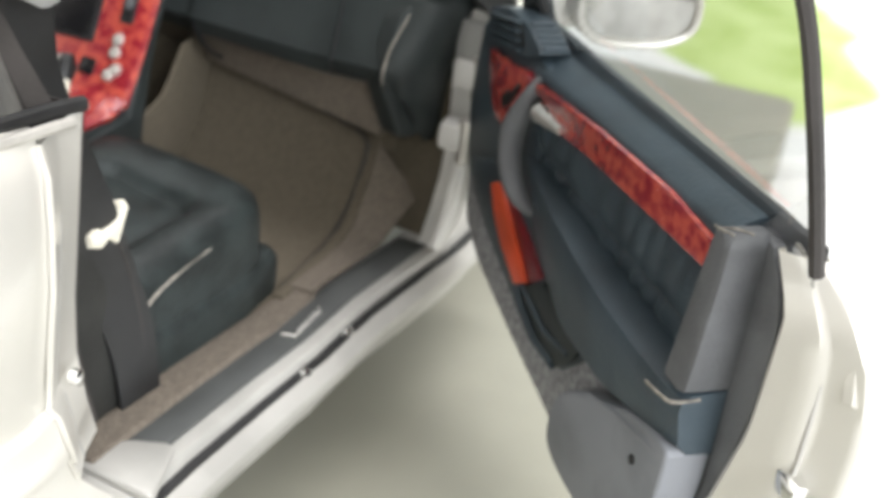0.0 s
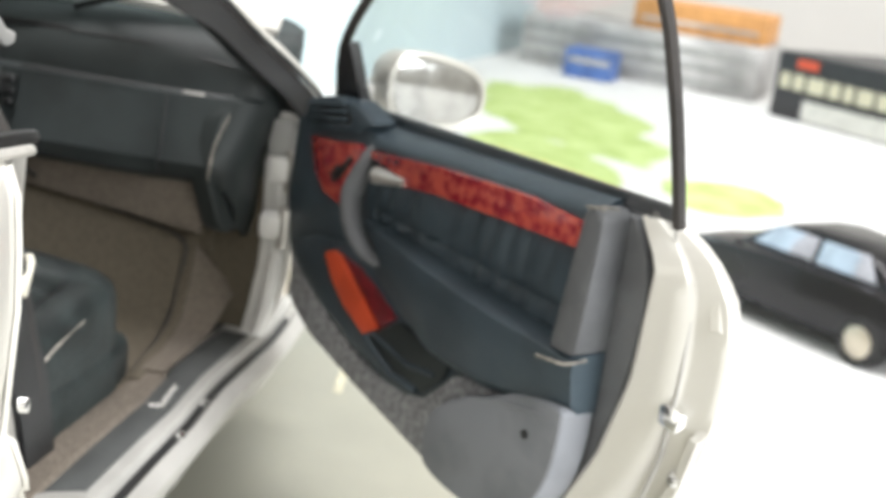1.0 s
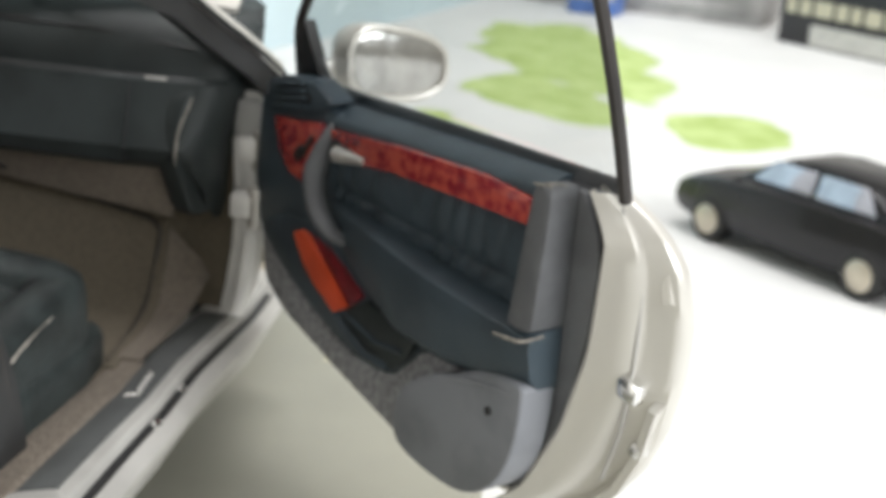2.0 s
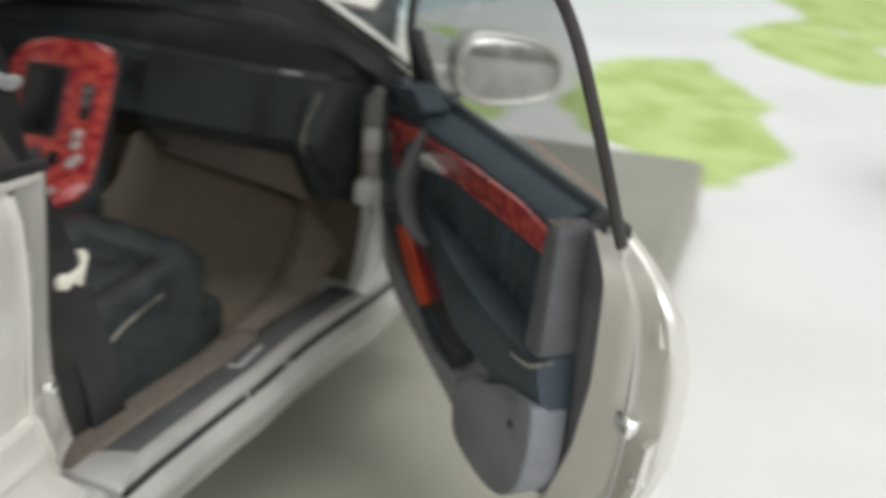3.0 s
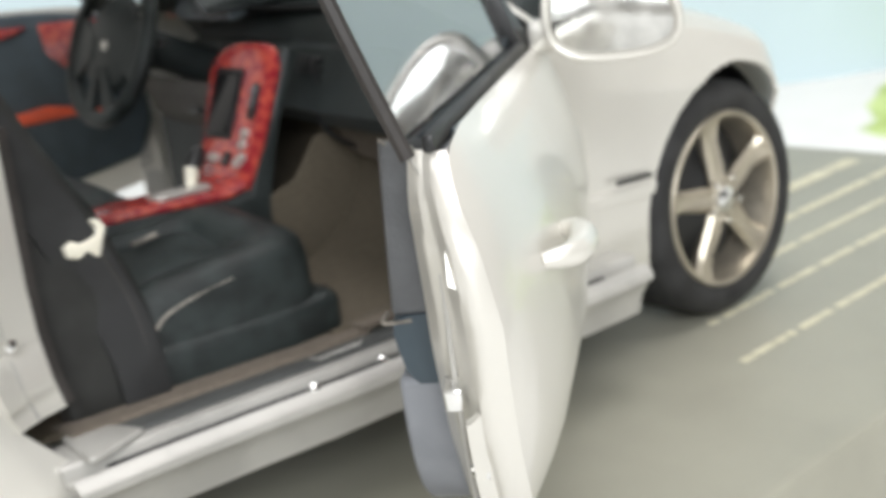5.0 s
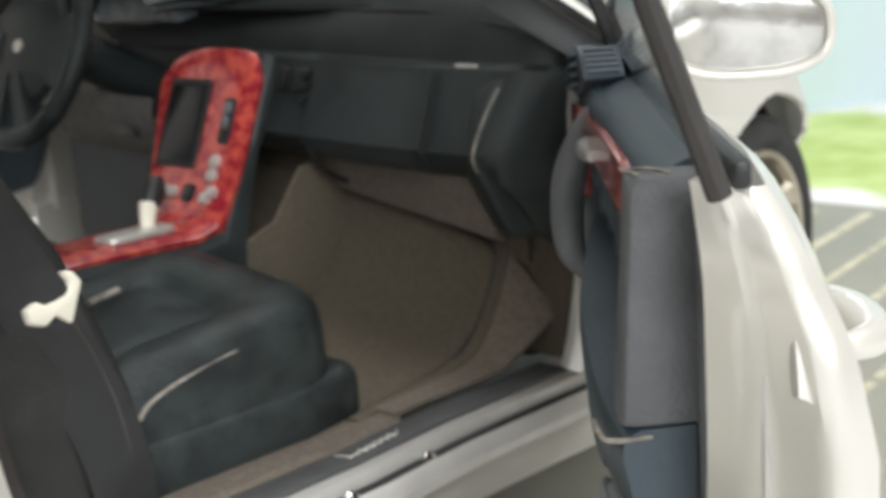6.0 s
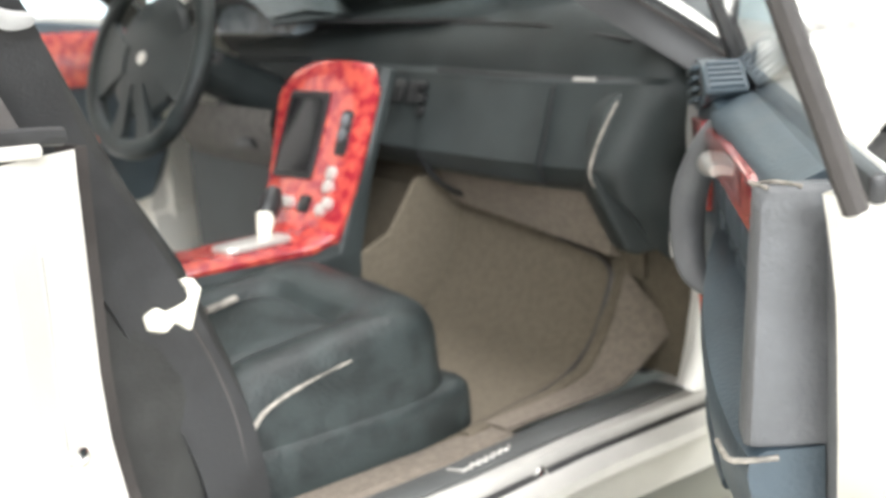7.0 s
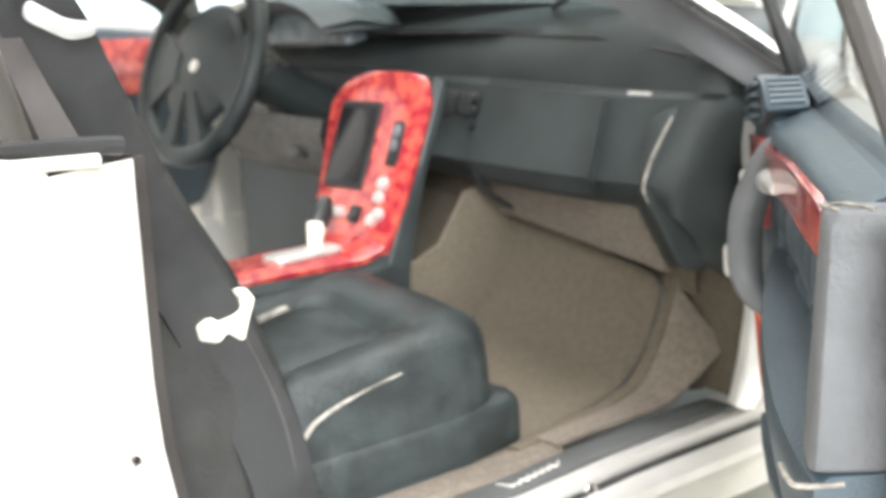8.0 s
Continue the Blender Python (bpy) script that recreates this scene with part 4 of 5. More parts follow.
# speaker pocket with its blunt rear end
part("speaker_pocket", eplate(smooth([(0.80, 0.435), (0.735, 0.385), (0.715, 0.325), (0.735, 0.272), (0.84, 0.256), (0.95, 0.268), (1.03, 0.32), (1.075, 0.40), (1.088, 0.50), (1.075, 0.528), (0.98, 0.516), (0.88, 0.470)]), -0.012, 0.062, 0.016, seg=3), DOORGREY, door, "plain grey speaker pocket")
part("pocket_rib", tube([E(0.83, 0.056, 0.448), E(0.93, 0.062, 0.482), E(1.03, 0.062, 0.502), E(1.075, 0.056, 0.504)], 0.005, 8), DOORGREY, door)
part("pocket_screw", disc_solid(E(1.005, 0.060, 0.452), DN, [(0, 0.008), (0.005, 0.008)], 10), BLACK, door)
# pull handle: a bowed bar that stands off the panel
hb = curve([E(0.368, 0.016, 0.806), E(0.372, 0.028, 0.785), E(0.366, 0.044, 0.745), E(0.366, 0.058, 0.700), E(0.398, 0.064, 0.642), E(0.440, 0.058, 0.608), E(0.462, 0.034, 0.588)], 4)
part("pull_handle", tube(hb, [0.013 + 0.013 * math.sin(math.pi * i / (len(hb) - 1)) for i in range(len(hb))], 10, squash=0.7), PADGREY, door, "bowed grey pull handle")
part("door_release", loft([[E(0.405 + 0.105 * f, 0.030 + 0.018 * math.sin(a) * (1 - f * 0.4), 0.757 + 0.010 * f + 0.019 * math.cos(a) * (1 - f * 0.55)) for a in np.linspace(0, 2 * math.pi, 13)[:-1]] for f in np.linspace(0, 1, 6)], True, True), SILVER, door, "silver release lever")
# window frame, glass and sail panel
GW = [(0.12, 0.848), (0.17, 0.96), (0.23, 1.025), (0.32, 1.095), (0.45, 1.175), (0.65, 1.262), (0.85, 1.294), (1.03, 1.304), (1.14, 1.282), (1.19, 1.21), (1.20, 1.08), (1.197, 0.96), (1.19, 0.868)]


def GD(u, z, d=0.0):
    return E(u, -0.038 + 0.013 * u + d + 0.34 * (z - 0.86), z)  # the window leans in towards the roof


gtop = curve([(u, z, 0) for u, z in GW], 5)
part("window_frame", tube([GD(p.x, p.y) for p in gtop], 0.011, 8), SEAL, door, "dark brown window frame")
part("window_glass", loft([[GD(p.x, p.y) for p in gtop], [GD(p.x * 0.985, 0.842) for p in gtop]]), DOORGLASS, door)
part("belt_seal", prism([E(0.20, -0.042, 0.830), E(1.165, -0.034, 0.866), E(1.165, -0.034, 0.892), E(0.20, -0.040, 0.866)], DN * -0.018, 0.006), BLACK, door)
part("sail_panel", prism([GD(0.10, 0.835, 0.010), GD(0.235, 0.845, 0.010), GD(0.225, 1.00, 0.010), GD(0.185, 0.965, 0.010)], DN * -0.03, 0.004), BLACK, door)
# outside mirror
MC, MZ, MA, MB = -0.232, 0.893, 0.132, 0.080


def mirror_ring(u, s, shrink=0.0):
    """Outline of the mirror's face: tall and square towards the door, falling off to the outer end."""
    out = []
    for a in np.linspace(0, 2 * math.pi, 33)[:-1]:
        c, sn = math.copysign(abs(math.cos(a)) ** 0.7, math.cos(a)), math.copysign(abs(math.sin(a)) ** 0.75, math.sin(a))
        out.append(E(u, MC + (MA * s - shrink) * c, MZ + (MB * s - shrink) * sn * (1 + 0.14 * c) + 0.012 * c))
    return out


mirror = part("door_mirror", loft([mirror_ring(u, s) for u, s in ((0.205, 1.0), (0.185, 1.04), (0.14, 0.98), (0.09, 0.78), (0.06, 0.40), (0.052, 0.1))], True, True), PAINT, door)
part("mirror_frame", tube(mirror_ring(0.209, 0.97), 0.008, 8, True), PAINT, mirror)
part("mirror_glass", loft([mirror_ring(u, 1.0, k) for u, k in ((0.204, 0.014), (0.209, 0.014), (0.211, 0.018))], True, True), MIRROR, mirror)
part("mirror_foot", prism([E(0.10, -0.06, 0.82), E(0.17, -0.06, 0.83), E(0.17, -0.14, 0.835), E(0.11, -0.14, 0.825)], (0, 0, 0.07), 0.012), PAINT, door)

# ---------------------------------------------------------------- cabin
BODY.append(fit_body)
YI = 0.74


def flatter(p):
    """Warps the cabin to fit the camera's view: low under the roof, its dash raked forward and away from the passenger.
    """
    x, y, z = p
    y2 = y if y < 0.62 else 0.62 + (y - 0.62) * 1.25
    z2 = z if z < 0.48 else 0.48 + (z - 0.48) * 0.78
    k = min(1.0, max(0.0, (x - 0.9) / 0.12))
    dx = float(np.interp(z, [0.49, 0.6, 0.69, 0.87, 1.0], [0.02, 0.0, 0.0, 0.03, 0.05])) + 0.14 * max(0.0, y2 - 0.24)
    return Vector((x + k * dx, y2, z2))


SHAPE.append(flatter)
def floor_z(x):
    return float(np.interp(x, [-0.6, 0.68, 0.93, 1.0, 1.05, 1.095, 1.13], [0.28, 0.288, 0.292, 0.308, 0.342, 0.40, 0.47]))


def mat_z(x, y):
    return floor_z(x) + 0.22 * max(0.0, min(0.5, y - 0.15)) * min(1.0, max(0.0, (x - 0.85) / 0.3))


part("cabin_floor", sheet([[(x, y, mat_z(x, y)) for y in (0.15, 0.24, 0.4, 0.6, 1.0, 2 * YI - 0.16)] for x in np.linspace(-0.6, 1.13, 48)], 0.012), CARPET, car, "tan flocked carpet")
part("side_carpet", sheet([[(x, y, max(0.296, floor_z(x) + 0.008) + r) for y, r in ((0.134, -0.012), (0.137, 0.004), (0.144, 0.005), (0.15, 0.003), (0.154, -0.012))] for x in np.linspace(0.7, 1.13, 24)], 0.008), CARPET, car, "tan flocked carpet strip")
part("carpet_skirt", sheet([[(x, (0.148 + SF(x) - 0.03 * max(0.0, x - 1.0)) * (1 - f) + 0.146 * f, max(0.302, 0.302 + 0.5 * max(0.0, x - 1.0) * (1 - f) + (floor_z(x) - 0.298) * f)) for f in (0, 0.25, 0.5, 0.75, 1.0)] for x in np.linspace(0.75, 1.13, 22)], 0.008), CARPET2, car, "speckled grey-brown carpet strip")
part("toe_board", sheet([[(1.127, y, mat_z(1.125, y) - 0.01), (1.135, y, 0.54 + 0.18 * (y - 0.15)), (1.155, y, 0.62 + 0.1 * (y - 0.15)), (1.16, y, 0.72)] for y in np.linspace(0.09, 2 * YI - 0.12, 9)], 0.012), CARPET, car, "tan flocked toe board")
part("mat_edge", tube(curve([(0.74, 0.158, 0.302), (0.90, 0.157, 0.306), (0.98, 0.156, 0.320), (1.045, 0.154, 0.358), (1.084, 0.152, 0.408), (1.110, 0.156, 0.468), (1.120, 0.25, 0.500), (1.118, 0.45, 0.548), (1.115, 0.6, 0.582)], 5), 0.0045, 6), SEAL, car)
SHAPE.clear(), BODY.clear()
# Paler carpet here: the light this tilted panel catches is put into its colour.
part("knee_panel", sheet([[(1.052 + 0.05 * f, 0.085 + 0.47 * f, 0.640 + 0.02 * f), (1.066 + 0.05 * f, 0.09 + 0.47 * f, 0.60 + 0.02 * f), (1.088 + 0.06 * f, 0.105 + 0.47 * f, 0.508 + 0.055 * f), (1.11 + 0.06 * f, 0.105 + 0.47 * f, 0.50 + 0.055 * f)] for f in np.linspace(0, 1, 7)], 0.008), CARPET2, car, "tan flocked knee panel, its lit tone painted paler")
SHAPE.append(flatter), BODY.append(fit_body)
SHAPE.clear()
part("side_panel_carpet", sheet([[(float(np.interp(z, [0.29, 0.36, 0.44, 0.52, 0.66], [1.105, 1.122, 1.135, 1.148, 1.165])) + 0.012 + 0.03 * f, float(np.interp(z, [0.29, 0.34, 0.43, 0.52, 0.66], [0.004, -0.004, -0.018, -0.018, -0.004])) - 0.012 + 0.17 * f, z) for f in (0, 0.25, 0.5, 0.75, 1.0)] for z in np.linspace(0.30, 0.62, 10)], 0.008), CARPET, car, "tan flocked side lining")
SHAPE.append(flatter)
part("loose_cable", tube(curve([(1.0, 0.58, 0.70), (1.02, 0.565, 0.64), (1.06, 0.55, 0.60), (1.105, 0.53, 0.575)], 5), 0.006, 6), BLACK, car)

# dashboard: sections (x, z) from the passenger's end to the driver's
DS = [(1.42, 1.12), (1.28, 1.10), (1.15, 1.045), (1.085, 0.985), (1.064, 0.92), (1.064, 0.878), (1.040, 0.868), (1.030, 0.82), (1.020, 0.76), (1.004, 0.705), (1.022, 0.668), (1.055, 0.645), (1.11, 0.642), (1.20, 0.66)]


def cap_y(z):
    """The end cap starts further out towards the top."""
    return float(np.interp(z, [0.65, 0.71, 0.85, 1.0], [0.105, 0.10, 0.06, 0.045]))


drows = []
for a in (90, 76, 64, 52, 40, 28, 16, 0):
    c, cy = 1 - math.cos(radians(a)), math.sin(radians(a))
    row = []
    for x, z in DS:
        zz = z - (0.145 * min(1.0, c / 0.3) if z < 0.665 else 0.10 * min(1.0, c / 0.3) if z < 0.68 else 0.03 * c)
        row.append((x * (1 - c) + 1.20 * c, cap_y(z) - 0.105 * cy, zz))
    drows.append(row)
for y in (0.16, 0.235, 0.3, 0.4, 0.5, 0.6, 0.74, 0.9, 1.05, 1.2, 2 * YI - 0.13):
    drows.append([(x, y, z) for x, z in DS])
dash = part("dashboard", loft(drows, False), DASH, car, sharp=44)
SHAPE.clear(), BODY.clear()
part("dash_end", prism(rounded([(0.999, 0.090, 0.668), (1.040, 0.068, 0.790), (1.10, 0.030, 0.825), (1.19, -0.025, 0.80), (1.215, -0.035, 0.66), (1.18, -0.012, 0.525), (1.062, 0.052, 0.508)], 0.03, 4), (0.02, 0.05, 0.0), 0.008, 3), DASH, dash)
SHAPE.append(flatter), BODY.append(fit_body)
part("end_ridge", tube(curve([(1.044, 0.066, 0.86), (1.024, 0.072, 0.82), (1.010, 0.089, 0.76), (0.994, 0.092, 0.705), (1.014, 0.096, 0.668)], 4), 0.0028, 6), WORN_LIT, dash, "pale worn edge")
part("dash_groove", tube([(1.064, 0.07, 0.872), (1.056, 0.12, 0.873), (1.052, 0.3, 0.873), (1.05, 0.6, 0.873)], 0.006, 6), BLACK, dash)
part("glovebox_lid", sheet([[(x - 0.006, y, z) for x, z in ((1.036, 0.858), (1.028, 0.82), (1.018, 0.76), (1.006, 0.71), (1.022, 0.67))] for y in (0.212, 0.3, 0.45, 0.585)], 0.006), DASH, dash)
part("glovebox_latch", block((1.046, 0.13, 0.866), (1.064, 0.18, 0.876), 0.003), SILVER, dash)
for k in range(3):
    part("dash_switch", block((1.012, 0.600, 0.775 + 0.028 * k), (1.026, 0.625, 0.795 + 0.028 * k), 0.004), BLACK, dash)
part("dash_pad_seam", tube([(1.075, 0.075, 0.955), (1.086, 0.3, 0.988), (1.086, 0.6, 0.988)], 0.004, 6), BLACK, dash)
part("lid_seam", tube([(1.034, 0.210, 0.862), (1.022, 0.209, 0.80), (1.010, 0.208, 0.74), (0.998, 0.207, 0.705), (1.014, 0.206, 0.668)], 0.003, 6), BLACK, dash)
for k in range(2):
    part("air_vent", prism(rounded([(1.022, 0.62 + 0.055 * k, 0.80), (1.022, 0.665 + 0.055 * k, 0.80), (1.028, 0.665 + 0.055 * k, 0.85), (1.028, 0.62 + 0.055 * k, 0.85)], 0.01), (-0.008, 0, 0.001), 0.003), BLACK, dash)
# instrument hood
nac = []
for f in np.linspace(0, 1, 9):
    y = 0.985 + 0.32 * f
    h = 0.035 + 0.075 * math.sin(math.pi * f) ** 0.7
    nac.append([(1.12, y, 0.985 + h), (1.0, y, 0.995 + h), (0.955, y, 0.985 + h), (0.96, y, 0.965 + h * 0.9), (1.06, y, 0.965 + h * 0.7)])
part("instrument_hood", sheet(nac, 0.012), DASH, dash)
DIAL = mat("grey_dial_face", (0.16, 0.19, 0.21), 0.3, 0, 0.3, 0.04, 0.006, 0.05)
part("instrument_face", prism([(0.995, y, z) for y, z in ((1.01, 0.955), (1.28, 0.955), (1.29, 0.995), (1.26, 1.05), (1.20, 1.085), (1.145, 1.092), (1.09, 1.085), (1.03, 1.05), (1.0, 0.995))], (0.03, 0, 0.01), 0.006), DIAL, dash)

# steering wheel
SHAPE.clear(), BODY.clear()
part("knee_bolster", sheet([[(1.035 + 0.05 * f, 0.97 + 0.40 * f, 0.735), (1.025 + 0.05 * f, 0.97 + 0.40 * f, 0.70), (1.045 + 0.05 * f, 0.98 + 0.40 * f, 0.64), (1.09 + 0.05 * f, 1.0 + 0.40 * f, 0.60)] for f in np.linspace(0, 1, 7)], 0.010), BOLSTER, dash, "grey-brown flocked knee bolster")
# Black plate added to stand in for a dark hole in the bolster.
part("bolster_dark_hole", prism(rounded([(1.030, 1.045, 0.672), (1.036, 1.10, 0.668), (1.046, 1.115, 0.642), (1.040, 1.03, 0.645)], 0.01), (-0.008, 0, 0), 0.002), BLACK, dash)
# Dark sheet put in for the footwell's shade, placed to fit the view.
part("footwell_shade_sheet", sheet([[(1.13, y, z) for z in (0.27, 0.40, 0.52, 0.64)] for y in (0.92, 1.05, 1.18, 1.30, 1.41)], 0.010), DASH, car, "dark sheet standing in for shade in the driver's footwell")
BODY.append(fit_body)
SC, SAX = Vector((0.86, 1.29, 0.86)), Vector((-0.90, -0.02, 0.42)).normalized()
su = Vector((0, 1, 0))
sv = SAX.cross(su).normalized()
if sv.z < 0:
    sv = -sv


def SP(a, r, d=0.0):
    return SC + (su * math.cos(a) + sv * math.sin(a)) * r + SAX * d


sw = part("steering_wheel", tube([SP(a, 0.195) for a in np.linspace(0, 2 * math.pi, 41)[:-1]], 0.023, 10, True), LEATHER, car)
part("airbag_pad", disc_solid(SC - SAX * 0.03, SAX, [(0, 0.09), (0.02, 0.128), (0.038, 0.120), (0.052, 0.08), (0.055, 0.01)], 32), DASH, sw)
for a0, a1 in ((-0.55, 0.42), (math.pi - 0.42, math.pi + 0.55), (-math.pi / 2 - 0.42, -math.pi / 2 - 0.16), (-math.pi / 2 + 0.16, -math.pi / 2 + 0.42)):
    part("wheel_spoke", sheet([[SP(a, r, d) for r, d in ((0.06, 0.010), (0.12, 0.002), (0.16, -0.006), (0.196, -0.004))] for a in np.linspace(a0, a1, 7)], 0.018), DASH, sw)
part("wheel_emblem", disc_solid(SC + SAX * 0.024, SAX, [(0, 0.014), (0.004, 0.014), (0.005, 0.008)], 14), SILVER, sw)
part("steering_column", tube([SC - SAX * 0.02, SC - SAX * 0.16, SC - SAX * 0.36], 0.05, 12), DASH, car)
part("column_stalk", tube([SC - SAX * 0.1, SC - SAX * 0.1 + Vector((-0.02, -0.16, 0.02))], 0.012, 8), BLACK, car)

# centre console: a burl face rising to the dash with screen, knobs and gear lever
def CF(s, y, d=0.0):
    """Point of the console's face: s runs up the slope, d stands off it."""
    pts = [(0.35, 0.53), (0.52, 0.535), (0.66, 0.53), (0.77, 0.522), (0.84, 0.535), (0.895, 0.62), (0.95, 0.72), (0.998, 0.81)]
    q = s * (len(pts) - 1)
    i = min(int(q), len(pts) - 2)
    f = q - i
    x, z = np.array(pts[i]) * (1 - f) + np.array(pts[i + 1]) * f
    dx, dz = np.array(pts[i + 1]) - np.array(pts[i])
    l = math.hypot(dx, dz)
    yc = float(np.interp(x, [0.3, 0.78, 1.05], [0.722, 0.722, 0.722]))
    return Vector((x - dz / l * d, yc + (y - 0.735) * 1.08, z + dx / l * d))


body = [[CF(q, y, d) for q in np.linspace(0, 1, 22)] for y, d in ((0.634, -0.030), (0.631, -0.012), (0.642, 0.004), (0.735, 0.008), (0.865, 0.004), (0.878, -0.02), (0.875, -0.04))]
for row in body:
    for v in row:
        v.z = max(v.z, 0.27)
console = part("centre_console", sheet(body, 0.006), DASH, car)
crow = []
for s in list(np.linspace(0.0, 0.88, 30)) + [0.90, 0.92, 0.94, 0.955, 0.97, 0.98, 0.99, 0.996, 1.0]:
    w = float(np.interp(s, [0, 0.30, 0.46, 0.52, 0.62, 0.85], [0.085, 0.10, 0.105, 0.105, 0.105, 0.11])) - 0.055 * (1 - math.sqrt(1 - (max(0.0, s - 0.90) / 0.1) ** 2))
    far = float(np.interp(s, [0.5, 0.62, 0.9, 1.0], [1.05, 1.55, 1.88, 1.75]))
    crow.append([CF(s, 0.735 + w * k * (far if k > 0 else 1), 0.012 + 0.014 * (1 - abs(k) ** 4)) for k in np.linspace(-1, 1, 13)])
part("burl_face", sheet(crow, 0.012), BURL, console, "glossy red burl wood console face")


def on_face(name, s0, s1, y0, y1, d0, d1, material, r=0.004, label=""):
    a = [CF(s0, y0, d0), CF(s0, y1, d0), CF(s1, y1, d0), CF(s1, y0, d0)]
    n = (CF((s0 + s1) / 2, y0, d1) - CF((s0 + s1) / 2, y0, d0))
    return part(name, prism(rounded(a, 0.008), n, r), material, console, label)


on_face("screen_bezel", 0.715, 0.915, 0.752, 0.880, 0.020, 0.033, BLACK, 0.004)
on_face("screen", 0.728, 0.900, 0.763, 0.868, 0.033, 0.036, SCREEN, 0.001, "dark display screen")
on_face("button_bank", 0.775, 0.875, 0.668, 0.700, 0.022, 0.031, BLACK, 0.003)
on_face("lower_slot", 0.622, 0.672, 0.730, 0.768, 0.022, 0.031, SCREEN, 0.003)
for s, y in ((0.735, 0.690), (0.70, 0.690), (0.645, 0.795), (0.645, 0.815), (0.635, 0.690), (0.655, 0.676), (0.82, 0.684), (0.85, 0.684)):
    p = CF(s, y, 0.024)
    n = (CF(s, y, 0.04) - p).normalized()
    part("control_knob", disc_solid(p, n, [(0, 0.013), (0.012, 0.012), (0.015, 0.006)], 12), SILVER if s < 0.8 else PADGREY, console)
part("gear_gate", prism(rounded([(0.60, 0.645, 0.556), (0.76, 0.65, 0.548), (0.76, 0.73, 0.548), (0.60, 0.725, 0.556)], 0.03), (0, 0, 0.012), 0.004), SILVER, console)
part("gear_lever", tube([(0.72, 0.71, 0.545), (0.73, 0.715, 0.575), (0.74, 0.72, 0.60)], [0.012, 0.016, 0.020], 10), CREAM, console, "pale gear lever")
part("gear_knob", tube([(0.74, 0.72, 0.595), (0.76, 0.725, 0.62), (0.775, 0.73, 0.64)], [0.020, 0.024, 0.014], 10), BLACK, console)
part("console_side", prism([(0.60, 0.600, 0.29), (0.60, 0.600, 0.51), (0.83, 0.603, 0.515), (0.89, 0.610, 0.62), (0.975, 0.616, 0.745), (0.99, 0.616, 0.745), (0.925, 0.610, 0.60), (0.885, 0.603, 0.50), (0.86, 0.603, 0.29)], (0, 0.02, 0), 0.006), DASH, console)
part("tunnel_side", prism([(0.86, 0.600, 0.28), (0.88, 0.600, 0.50), (0.96, 0.600, 0.52), (1.04, 0.600, 0.60), (1.2, 0.600, 0.62), (1.2, 0.600, 0.28)], (0, 0.01, 0)), CARPET, car, "tan flocked tunnel lining")
SHAPE.append(flatter)


